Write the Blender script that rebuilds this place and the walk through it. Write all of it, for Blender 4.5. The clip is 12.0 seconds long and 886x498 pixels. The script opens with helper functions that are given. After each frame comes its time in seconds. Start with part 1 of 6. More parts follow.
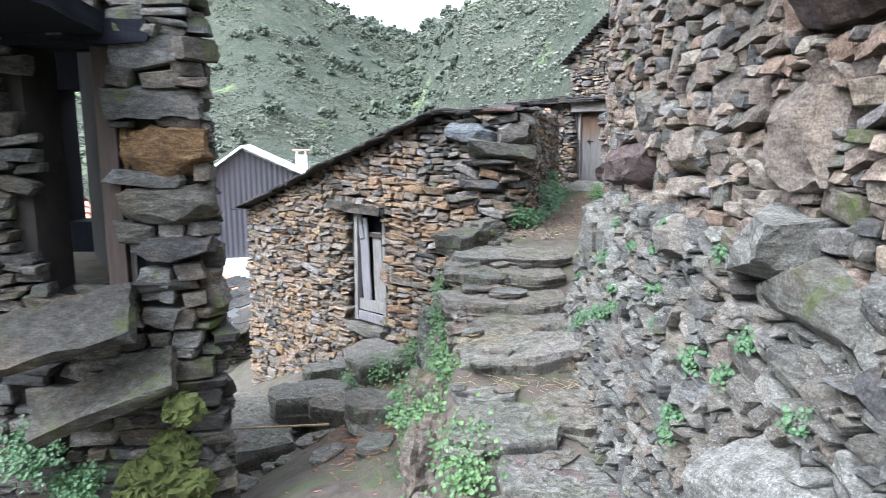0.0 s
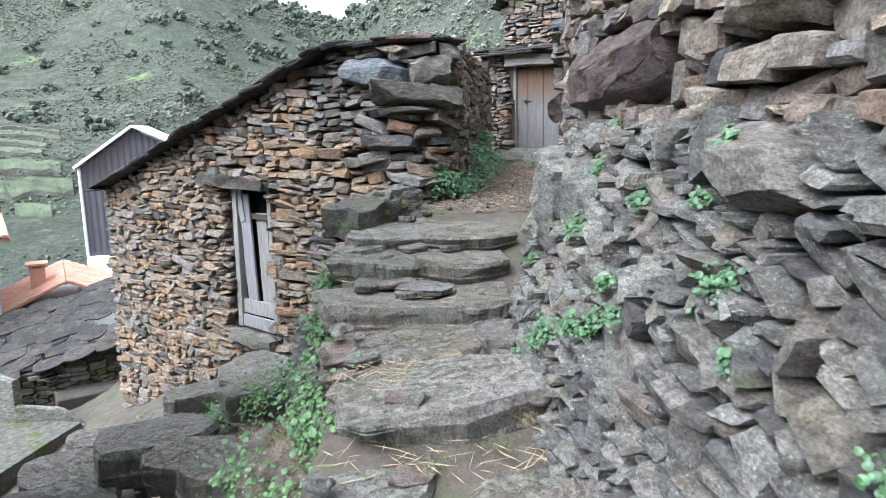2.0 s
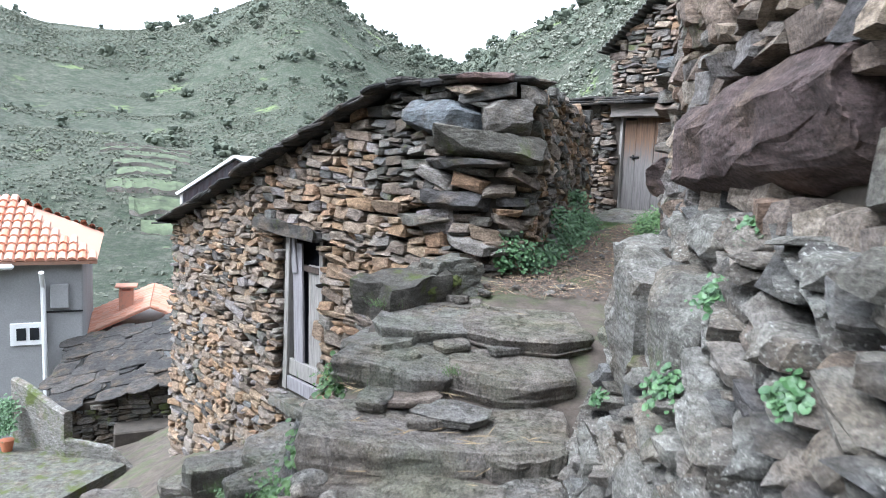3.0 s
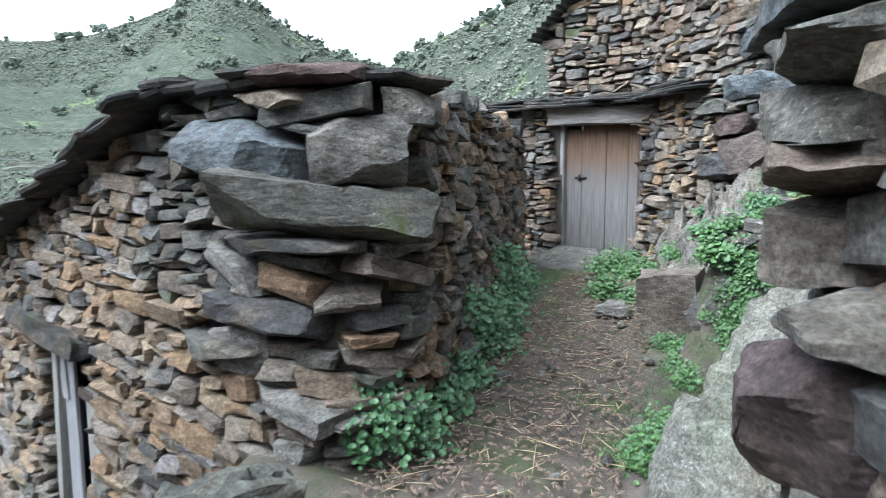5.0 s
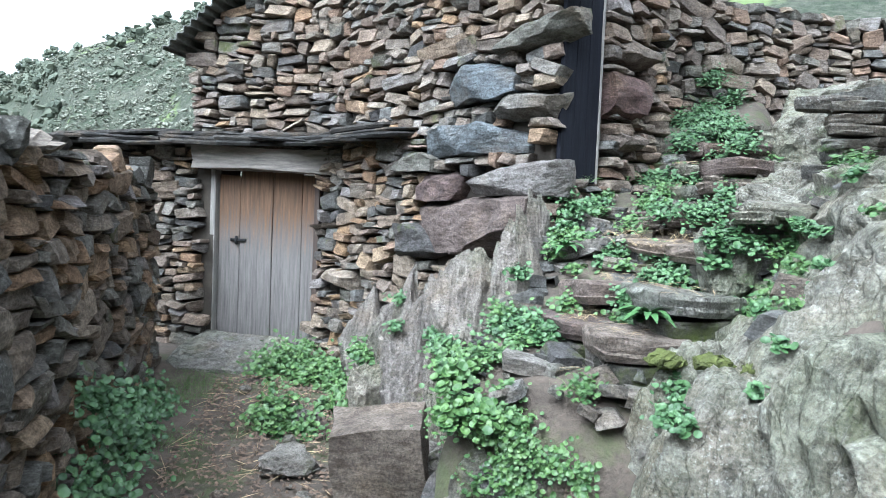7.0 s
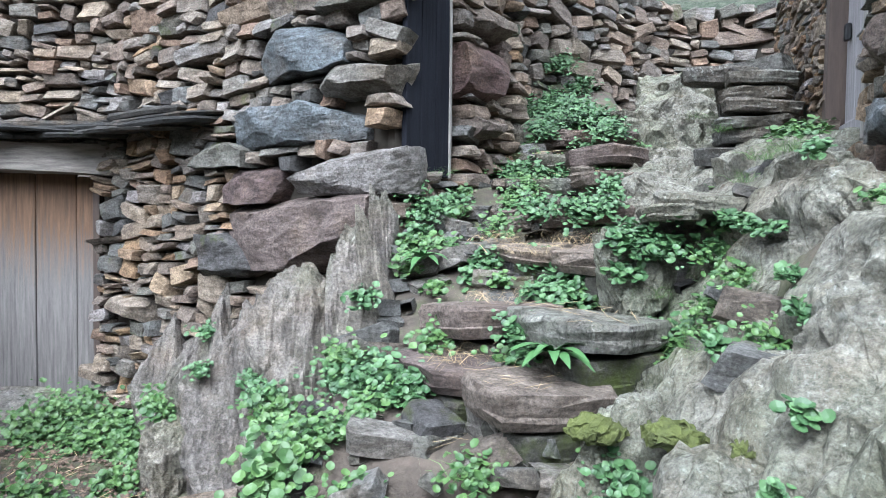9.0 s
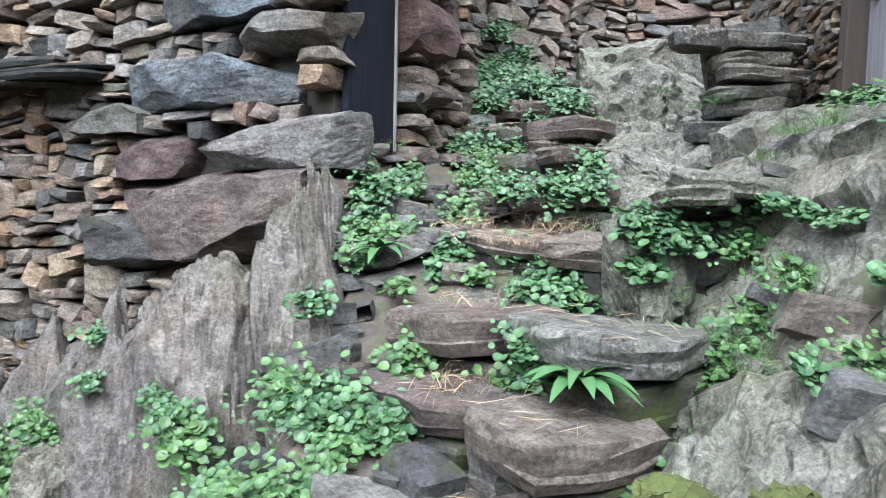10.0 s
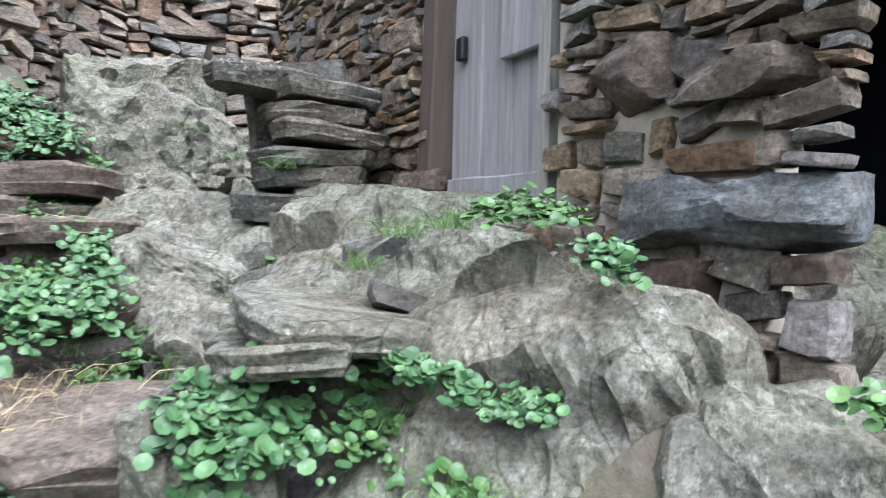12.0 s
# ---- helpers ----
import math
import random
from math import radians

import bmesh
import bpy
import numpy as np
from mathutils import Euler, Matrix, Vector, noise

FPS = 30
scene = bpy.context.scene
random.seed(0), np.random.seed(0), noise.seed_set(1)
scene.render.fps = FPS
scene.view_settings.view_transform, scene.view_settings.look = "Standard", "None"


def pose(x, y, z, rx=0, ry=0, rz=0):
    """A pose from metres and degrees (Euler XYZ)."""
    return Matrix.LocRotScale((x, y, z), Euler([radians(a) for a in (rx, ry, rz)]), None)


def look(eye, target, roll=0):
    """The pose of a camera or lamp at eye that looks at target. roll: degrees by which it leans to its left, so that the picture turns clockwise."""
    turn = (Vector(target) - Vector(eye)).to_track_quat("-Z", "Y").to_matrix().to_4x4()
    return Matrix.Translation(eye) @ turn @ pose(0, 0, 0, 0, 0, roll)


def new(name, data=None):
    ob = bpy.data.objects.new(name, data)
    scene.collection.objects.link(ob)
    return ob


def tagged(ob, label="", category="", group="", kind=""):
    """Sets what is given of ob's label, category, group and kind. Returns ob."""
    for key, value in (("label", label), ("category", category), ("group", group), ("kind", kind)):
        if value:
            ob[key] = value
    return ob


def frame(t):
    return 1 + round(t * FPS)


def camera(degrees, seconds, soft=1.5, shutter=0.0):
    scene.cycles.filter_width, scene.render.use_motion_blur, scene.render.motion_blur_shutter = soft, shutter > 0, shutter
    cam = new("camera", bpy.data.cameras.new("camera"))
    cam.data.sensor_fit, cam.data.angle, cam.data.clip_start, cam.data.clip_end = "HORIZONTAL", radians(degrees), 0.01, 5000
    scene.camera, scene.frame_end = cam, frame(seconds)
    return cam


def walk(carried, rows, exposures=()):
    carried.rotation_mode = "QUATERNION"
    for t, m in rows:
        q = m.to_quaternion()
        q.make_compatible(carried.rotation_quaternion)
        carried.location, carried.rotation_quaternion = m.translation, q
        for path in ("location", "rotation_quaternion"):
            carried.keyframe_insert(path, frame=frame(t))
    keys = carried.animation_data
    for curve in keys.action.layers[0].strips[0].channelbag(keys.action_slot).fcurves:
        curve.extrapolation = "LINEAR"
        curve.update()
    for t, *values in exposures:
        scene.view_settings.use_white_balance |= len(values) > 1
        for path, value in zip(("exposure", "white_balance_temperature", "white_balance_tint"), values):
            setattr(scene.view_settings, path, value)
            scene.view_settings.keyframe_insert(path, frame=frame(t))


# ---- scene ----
cam = camera(65.13, 12.0, soft=0.75, shutter=0.15)
ROWS = [
    (0.0, -0.000, 0.000, 1.725, 0.00, -9.17, 0.41),
    (0.5, 0.011, 0.719, 1.588, -7.63, -10.66, 1.72),
    (1.0, 0.196, 1.332, 1.469, -7.66, -9.61, 1.32),
    (1.5, 0.292, 1.902, 1.280, -7.23, -6.91, 1.63),
    (2.0, 0.379, 2.542, 1.205, -5.63, -10.15, 1.19),
    (2.5, 0.690, 3.246, 1.317, 2.13, -8.13, -0.27),
    (3.0, 0.817, 3.901, 1.323, 3.44, -6.77, -2.28),
    (3.2, 0.832, 4.209, 1.353, 3.21, -5.66, -2.30),
    (4.8, 1.283, 6.699, 1.633, 1.86, -7.42, -1.37),
    (5.0, 1.262, 6.975, 1.687, -1.88, -6.41, 0.03),
    (5.5, 1.302, 7.547, 1.758, -7.44, -6.24, 0.71),
    (6.0, 1.355, 8.189, 1.882, -14.84, -5.57, -0.96),
    (6.5, 1.575, 8.733, 1.845, -24.61, -3.27, -3.69),
    (7.0, 1.730, 9.027, 1.928, -29.47, -2.92, -2.45),
    (7.5, 1.857, 9.271, 1.979, -31.65, -1.70, -0.89),
    (7.7, 1.898, 9.355, 1.991, -33.56, -1.71, -1.07),
    (9.3, 2.317, 9.937, 1.916, -44.95, -2.04, -0.46),
    (9.5, 2.352, 10.045, 1.917, -46.25, -2.04, -0.51),
    (10.0, 2.462, 10.302, 1.936, -51.23, -3.84, -1.11),
    (10.5, 2.634, 10.533, 1.940, -58.83, -4.34, 1.85),
    (11.0, 2.756, 10.746, 1.965, -67.43, -3.63, 1.88),
    (11.5, 2.984, 10.728, 2.124, -79.32, -5.41, 1.13),
    (12.0, 3.246, 10.707, 2.174, -90.48, -1.87, -1.05),
]
walk(cam, [(t, pose(x, y, z, 90 + pitch, roll, yaw)) for t, x, y, z, yaw, pitch, roll in ROWS], exposures=[(0.0, 2.42, 5600, 9), (1.5, 2.32, 5600, 8), (2.5, 2.32, 5620, 9), (3.0, 2.35, 5620, 9), (5.0, 2.25, 5450, 3), (7.0, 2.45, 5480, 4), (10.0, 2.35, 5600, 8), (11.2, 2.36, 5650, 8), (12.0, 2.48, 5700, 9)])

# ---- daylight: overcast sky and a weak, wide sun ----
SUN_EL, SUN_AZ = 54, 240
world = bpy.data.worlds.new("overcast_sky")
scene.world = world
world.use_nodes = True
wn, wl = world.node_tree.nodes, world.node_tree.links
bg = wn["Background"]
sky = wn.new("ShaderNodeTexSky")
sky.sky_type = "NISHITA"
sky.sun_disc = False
sky.sun_elevation, sky.sun_rotation = radians(SUN_EL), radians(SUN_AZ)
sky.dust_density = 4.0
hue = wn.new("ShaderNodeHueSaturation")
hue.inputs["Saturation"].default_value = 0.12
hue.inputs["Value"].default_value = 1.0
wl.new(sky.outputs[0], hue.inputs["Color"])
wl.new(hue.outputs[0], bg.inputs["Color"])
bg.inputs["Strength"].default_value = 0.15
sun = new("sun", bpy.data.lights.new("sun", "SUN"))
sun.data.energy, sun.data.angle, sun.data.color = 0.5, radians(60), (1.0, 0.98, 0.95)
sun.matrix_world = look((0, 0, 30), (-30 * math.cos(radians(SUN_EL)) * math.sin(radians(SUN_AZ)), -30 * math.cos(radians(SUN_EL)) * math.cos(radians(SUN_AZ)), 30 - 30 * math.sin(radians(SUN_EL))))


# ---- materials ----
def nodes_of(name):
    m = bpy.data.materials.new(name)
    m.use_nodes = True
    n, l = m.node_tree.nodes, m.node_tree.links
    return m, n, l, n["Principled BSDF"]


def noise_node(n, l, scale, detail=6, rough=0.6, coord="Object", stretch=(1, 1, 1)):
    tc, mp = n.new("ShaderNodeTexCoord"), n.new("ShaderNodeMapping")
    mp.inputs["Scale"].default_value = stretch
    if coord == "World":
        geo = n.new("ShaderNodeNewGeometry")
        l.new(geo.outputs["Position"], mp.inputs["Vector"])
    else:
        l.new(tc.outputs[coord], mp.inputs["Vector"])
    t = n.new("ShaderNodeTexNoise")
    t.inputs["Scale"].default_value, t.inputs["Detail"].default_value, t.inputs["Roughness"].default_value = scale, detail, rough
    l.new(mp.outputs[0], t.inputs["Vector"])
    return t.outputs["Fac"]


def ramp(n, l, src, stops, constant=False):
    r = n.new("ShaderNodeValToRGB")
    e = r.color_ramp.elements
    while len(e) < len(stops):
        e.new(0.5)
    for k, (p, c) in enumerate(stops):
        e[k].position, e[k].color = p, (*c, 1) if len(c) == 3 else c
    if constant:
        r.color_ramp.interpolation = "CONSTANT"
    l.new(src, r.inputs[0])
    return r.outputs[0]


def mix(n, l, fac, a, b, mode="MIX"):
    x = n.new("ShaderNodeMix")
    x.data_type, x.blend_type = "RGBA", mode
    for sock, v in ((x.inputs["Factor"], fac), (x.inputs["A"], a), (x.inputs["B"], b)):
        if isinstance(v, (int, float)):
            sock.default_value = v
        elif isinstance(v, tuple):
            sock.default_value = (*v, 1)
        else:
            l.new(v, sock)
    return x.outputs["Result"]


def bump(n, l, bsdf, *layers):
    last = None
    for src, strength, dist in layers:
        b = n.new("ShaderNodeBump")
        b.inputs["Strength"].default_value, b.inputs["Distance"].default_value = strength, dist
        l.new(src, b.inputs["Height"])
        if last:
            l.new(last, b.inputs["Normal"])
        last = b.outputs[0]
    l.new(last, bsdf.inputs["Normal"])


def step(n, l, src, lo, hi):
    m = n.new("ShaderNodeMapRange")
    m.inputs["From Min"].default_value, m.inputs["From Max"].default_value = lo, hi
    l.new(src, m.inputs["Value"])
    return m.outputs[0]


def stone_material(name, palette, moss=0.0, lichen=0.3, island=False, strata=True):
    """Schist: one tone of the palette a stone, streaked along its bedding, with pale lichen and some moss."""
    m, n, l, b = nodes_of(name)
    if island:
        rnd = n.new("ShaderNodeNewGeometry").outputs["Random Per Island"]
    else:
        rnd = n.new("ShaderNodeObjectInfo").outputs["Random"]
    k = len(palette)
    tone = ramp(n, l, rnd, [(i / k, c) for i, c in enumerate(palette)], True)
    streak = noise_node(n, l, 7, 8, 0.65, "World", (1, 1, 2.6) if strata else (1, 1, 1))
    blot = noise_node(n, l, 3.1, 5, 0.6, "World")
    fine = step(n, l, noise_node(n, l, 75, 7, 0.75, "World"), 0.28, 0.72)
    col = mix(n, l, step(n, l, streak, 0.35, 0.7), mix(n, l, 1.0, tone, (0.62, 0.6, 0.6), "MULTIPLY"), tone)
    col = mix(n, l, step(n, l, blot, 0.5, 0.72), col, mix(n, l, 0.35, col, (0.27, 0.19, 0.115)))
    col = mix(n, l, 0.75, col, mix(n, l, 1.0, col, fine, "OVERLAY"))
    spot = noise_node(n, l, 23, 6, 0.7, "World")
    col = mix(n, l, step(n, l, spot, 0.72 - 0.17 * lichen, 0.86 - 0.17 * lichen), col, (0.46, 0.47, 0.44))
    if lichen > 0.5:
        speck = noise_node(n, l, 85, 4, 0.6, "World")
        patch = noise_node(n, l, 5, 5, 0.7, "World")
        k2 = n.new("ShaderNodeMath")
        k2.operation = "MULTIPLY"
        l.new(step(n, l, speck, 0.56, 0.68), k2.inputs[0])
        l.new(step(n, l, patch, 0.35, 0.65), k2.inputs[1])
        col = mix(n, l, k2.outputs[0], col, (0.52, 0.52, 0.48))
    if not strata:
        split = noise_node(n, l, 5, 6, 0.6, "World", (4.5, 4.5, 0.45) if lichen < 0.6 else (3.2, 1.1, 1.6))
        col = mix(n, l, step(n, l, split, 0.36, 0.32), col, mix(n, l, 1.0, col, (0.55, 0.53, 0.50), "MULTIPLY"))
        wide = noise_node(n, l, 1.7, 6, 0.65, "World")
        col = mix(n, l, step(n, l, wide, 0.45, 0.66), col, mix(n, l, 1.0, col, (0.80, 0.88, 0.74), "MULTIPLY"))
    crack = None
    if not strata and lichen > 0.6:
        geo, turn = n.new("ShaderNodeNewGeometry"), n.new("ShaderNodeMapping")
        turn.inputs["Rotation"].default_value = (0.5, 0.35, 0.45)
        turn.inputs["Scale"].default_value = (0.8, 2.4, 0.9)
        wave = n.new("ShaderNodeVectorMath")
        wave.operation = "MULTIPLY_ADD"
        soft = n.new("ShaderNodeTexNoise")
        soft.inputs["Scale"].default_value = 4.0
        l.new(geo.outputs["Position"], soft.inputs["Vector"])
        l.new(soft.outputs["Color"], wave.inputs[0])
        wave.inputs[1].default_value = (0.30, 0.30, 0.30)
        l.new(geo.outputs["Position"], wave.inputs[2])
        l.new(wave.outputs[0], turn.inputs["Vector"])
        cell = n.new("ShaderNodeTexVoronoi")
        cell.feature = "DISTANCE_TO_EDGE"
        cell.inputs["Scale"].default_value = 3.4
        l.new(turn.outputs[0], cell.inputs["Vector"])
        gate = n.new("ShaderNodeMath")
        gate.operation = "ADD"
        l.new(step(n, l, cell.outputs["Distance"], 0.0, 0.028), gate.inputs[0])
        l.new(step(n, l, noise_node(n, l, 2.6, 5, 0.7, "World"), 0.50, 0.62), gate.inputs[1])
        gate.use_clamp = True
        crack = gate.outputs[0]
        col = mix(n, l, crack, mix(n, l, 1.0, col, (0.60, 0.58, 0.54), "MULTIPLY"), col)
    dirt = noise_node(n, l, 11, 8, 0.75, "World", (1, 1, 3))
    grime = (0.45, 0.43, 0.40) if strata else (0.66, 0.64, 0.60)
    col = mix(n, l, step(n, l, dirt, 0.60, 0.40), col, mix(n, l, 1.0, col, grime, "MULTIPLY"))
    if moss:
        mn = noise_node(n, l, 2.3, 7, 0.7, "World")
        col = mix(n, l, step(n, l, mn, 0.66 - 0.2 * moss, 0.78 - 0.2 * moss), col, (0.075, 0.095, 0.02))
    l.new(col, b.inputs["Base Color"])
    b.inputs["Roughness"].default_value = 0.82
    b.inputs["Specular IOR Level"].default_value = 0.35
    layers = [(streak, 0.8, 0.04), (dirt, 0.7, 0.02), (fine, 0.7, 0.01)]
    if not strata:
        layers.insert(0, (step(n, l, split, 0.33, 0.5), 0.9, 0.045))
    if crack:
        layers.insert(0, (crack, 0.6, 0.02))
    bump(n, l, b, *layers)
    return m


WARM = [(0.365, 0.268, 0.187), (0.321, 0.255, 0.199), (0.428, 0.306, 0.204), (0.286, 0.239, 0.196), (0.392, 0.306, 0.228), (0.339, 0.294, 0.248), (0.453, 0.344, 0.234), (0.268, 0.221, 0.184), (0.409, 0.34, 0.267), (0.365, 0.31, 0.255), (0.437, 0.296, 0.176), (0.408, 0.268, 0.168), (0.359, 0.331, 0.323)]
GREY = [(0.213, 0.213, 0.206), (0.149, 0.148, 0.141), (0.275, 0.258, 0.232), (0.113, 0.109, 0.109), (0.3, 0.283, 0.258), (0.2, 0.193, 0.168), (0.237, 0.2, 0.168)]
DARK = [(0.099, 0.094, 0.084), (0.14, 0.132, 0.114), (0.076, 0.072, 0.066), (0.163, 0.144, 0.12), (0.116, 0.114, 0.096)]
RED = [(0.32, 0.25, 0.205), (0.27, 0.215, 0.18), (0.37, 0.29, 0.23), (0.235, 0.195, 0.168), (0.35, 0.30, 0.25), (0.42, 0.345, 0.265), (0.30, 0.262, 0.232), (0.38, 0.33, 0.27), (0.33, 0.232, 0.172), (0.29, 0.272, 0.26)]
PALE = [(0.225, 0.222, 0.20), (0.175, 0.172, 0.158), (0.27, 0.266, 0.24), (0.145, 0.14, 0.13), (0.205, 0.19, 0.166), (0.30, 0.296, 0.27)]
M_WARM, M_WARM_I = stone_material("warm_schist", WARM), stone_material("warm_schist_rest", WARM, island=True)
M_GREY, M_GREY_I = stone_material("grey_schist", GREY, 0.42), stone_material("grey_schist_rest", GREY, 0.42, island=True)
M_DARK, M_DARK_I = stone_material("dark_mossy_schist", DARK, 0.55, 0.15), stone_material("dark_mossy_schist_rest", DARK, 0.55, 0.15, True)
M_RED, M_RED_I = stone_material("reddish_schist", RED), stone_material("reddish_schist_rest", RED, island=True)
M_PALE, M_PALE_I = stone_material("pale_lichen_schist", PALE, 0.2, 0.6), stone_material("pale_lichen_schist_rest", PALE, 0.2, 0.6, True)
M_BLUE = stone_material("blue_grey_slate", [(0.20, 0.225, 0.245), (0.17, 0.195, 0.215)], 0, 0.1)
M_OCHRE = stone_material("ochre_stone", [(0.36, 0.22, 0.09), (0.31, 0.19, 0.09)], 0, 0.1)
M_MAROON = stone_material("maroon_stone", [(0.17, 0.11, 0.10), (0.14, 0.10, 0.095)], 0, 0.3)
M_SLATE = stone_material("roof_slate", [(0.055, 0.054, 0.053), (0.07, 0.067, 0.064), (0.045, 0.044, 0.043), (0.09, 0.084, 0.078)], 0.1, 0.2)
M_STEP = stone_material("worn_step_stone", [(0.29, 0.28, 0.26), (0.25, 0.24, 0.22), (0.32, 0.295, 0.27), (0.27, 0.245, 0.215)], 0.2, 0.35, strata=False)
M_ROCK = stone_material("outcrop_rock", [(0.345, 0.335, 0.285), (0.315, 0.305, 0.265), (0.36, 0.345, 0.295)], 0.22, 0.62, strata=False)
M_ROCKV = stone_material("upright_schist_rock", [(0.33, 0.30, 0.27), (0.28, 0.255, 0.235), (0.36, 0.325, 0.285)], 0.1, 0.5, strata=False)
M_BLOCK = stone_material("brown_block_stone", [(0.25, 0.20, 0.175), (0.21, 0.165, 0.15), (0.27, 0.225, 0.19)], 0, 0.2)
M_MOSSY = stone_material("moss_covered_stone", [(0.19, 0.19, 0.165)], 0.7, 0.2)


def plain_material(name, col, rough=0.8, var=0.25, scale=4, fine=40, metal=0.0, bumps=0.2, stretch=(1, 1, 1)):
    m, n, l, b = nodes_of(name)
    a, f = noise_node(n, l, scale, 6, 0.65, "World", stretch), noise_node(n, l, fine, 5, 0.7, "World", stretch)
    dark = tuple(c * (1 - var) for c in col)
    lite = tuple(min(1, c * (1 + var)) for c in col)
    c = mix(n, l, step(n, l, a, 0.3, 0.7), dark, lite)
    c = mix(n, l, 0.35, c, mix(n, l, 1.0, c, f, "OVERLAY"))
    l.new(c, b.inputs["Base Color"])
    b.inputs["Roughness"].default_value, b.inputs["Metallic"].default_value = rough, metal
    bump(n, l, b, (a, bumps, 0.02), (f, bumps, 0.006))
    return m


M_CORE = plain_material("earth_mortar_core", (0.055, 0.046, 0.037), 0.95, 0.4)
# darker core for the ruin: the shade in its window put into colour
M_CORE_SHADE = plain_material("shade_dark_earth_core", (0.03, 0.026, 0.023), 0.95, 0.4)
M_MORTAR = plain_material("lime_earth_mortar", (0.36, 0.32, 0.27), 0.95, 0.25, 6, 60, bumps=0.7)
M_WOOD = plain_material("weathered_grey_wood", (0.24, 0.225, 0.21), 0.85, 0.35, 9, 90, bumps=0.4, stretch=(6, 6, 0.5))
M_LINTEL = plain_material("weathered_lintel_wood", (0.23, 0.205, 0.185), 0.85, 0.4, 5, 70, bumps=0.5, stretch=(1, 1, 7))
# black door boards; elsewhere this black paints the shade of unlit interiors
M_BLACKWOOD_SHADE = plain_material("black_wood_and_shade", (0.011, 0.012, 0.017), 0.85, 0.3, 7, 60, stretch=(6, 6, 0.4))
# specular cut so sky reflections don't lift the painted shade
M_BLACKWOOD_SHADE.node_tree.nodes["Principled BSDF"].inputs["Specular IOR Level"].default_value = 0.12
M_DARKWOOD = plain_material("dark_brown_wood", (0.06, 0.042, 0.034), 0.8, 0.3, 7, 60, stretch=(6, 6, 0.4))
def door_material():
    m, n, l, b = nodes_of("door_boards_brown_above")
    a, f = noise_node(n, l, 7, 6, 0.65, "World", (7, 7, 0.4)), noise_node(n, l, 80, 5, 0.7, "World", (7, 7, 0.4))
    grey = mix(n, l, step(n, l, a, 0.3, 0.7), (0.085, 0.078, 0.075), (0.19, 0.175, 0.168))
    brown = mix(n, l, step(n, l, a, 0.3, 0.7), (0.06, 0.035, 0.022), (0.17, 0.10, 0.058))
    sep = n.new("ShaderNodeSeparateXYZ")
    l.new(n.new("ShaderNodeTexCoord").outputs["Object"], sep.inputs[0])
    add = n.new("ShaderNodeMath")
    l.new(sep.outputs["Z"], add.inputs[0])
    l.new(a, add.inputs[1])
    c = mix(n, l, step(n, l, add.outputs[0], 1.35, 1.75), grey, brown)
    c = mix(n, l, 0.4, c, mix(n, l, 1.0, c, f, "OVERLAY"))
    l.new(c, b.inputs["Base Color"])
    b.inputs["Roughness"].default_value = 0.85
    bump(n, l, b, (a, 0.4, 0.01), (f, 0.4, 0.005))
    return m


M_VIOLETWOOD = plain_material("lilac_grey_boards", (0.225, 0.212, 0.222), 0.8, 0.3, 7, 80, bumps=0.3, stretch=(7, 7, 0.4))
def earth_material():
    m, n, l, b = nodes_of("trodden_earth")
    a, f, g = noise_node(n, l, 5, 6, 0.65, "World"), noise_node(n, l, 45, 5, 0.7, "World"), noise_node(n, l, 2.2, 7, 0.7, "World")
    c = mix(n, l, step(n, l, a, 0.3, 0.7), (0.042, 0.033, 0.026), (0.115, 0.092, 0.074))
    c = mix(n, l, step(n, l, g, 0.50, 0.62), c, mix(n, l, a, (0.045, 0.058, 0.022), (0.085, 0.09, 0.045)))
    c = mix(n, l, 0.5, c, mix(n, l, 1.0, c, f, "OVERLAY"))
    l.new(c, b.inputs["Base Color"])
    b.inputs["Roughness"].default_value = 0.95
    bump(n, l, b, (a, 1.0, 0.02), (f, 1.0, 0.008))
    return m


M_EARTH = earth_material()
M_RENDER = plain_material("grey_cement_render", (0.27, 0.268, 0.268), 0.85, 0.1, 1.3, 30)
M_WHITE = plain_material("white_paint", (0.78, 0.78, 0.77), 0.6, 0.06, 2, 30, bumps=0.1)
M_CLAD = plain_material("grey_violet_sheet_metal", (0.105, 0.10, 0.115), 0.5, 0.15, 1, 20, 0.2, 0.05)
M_WHITEROOF = plain_material("white_painted_sheet_roof", (0.80, 0.80, 0.80), 0.5, 0.05, 1, 20, bumps=0.05)
M_IRON = plain_material("dark_iron", (0.03, 0.03, 0.032), 0.5, 0.3, 20, 80, 0.8)
M_GLASSDARK = plain_material("dark_window_glass", (0.02, 0.022, 0.025), 0.1, 0.1)
M_POT = plain_material("terracotta_pot", (0.45, 0.16, 0.08), 0.8, 0.2)
M_STRAW = plain_material("dry_straw", (0.36, 0.27, 0.16), 0.9, 0.3, 20, 90)


def tile_material():
    m, n, l, b = nodes_of("terracotta_tiles")
    rnd = n.new("ShaderNodeNewGeometry").outputs["Random Per Island"]
    c = ramp(n, l, rnd, [(0, (0.48, 0.20, 0.12)), (0.4, (0.56, 0.27, 0.18)), (0.75, (0.60, 0.33, 0.24)), (1, (0.50, 0.30, 0.22))])
    f = noise_node(n, l, 9, 5, 0.7, "World")
    c = mix(n, l, step(n, l, f, 0.5, 0.8), c, (0.35, 0.25, 0.2))
    l.new(c, b.inputs["Base Color"])
    b.inputs["Roughness"].default_value = 0.85
    return m


M_TILE = tile_material()


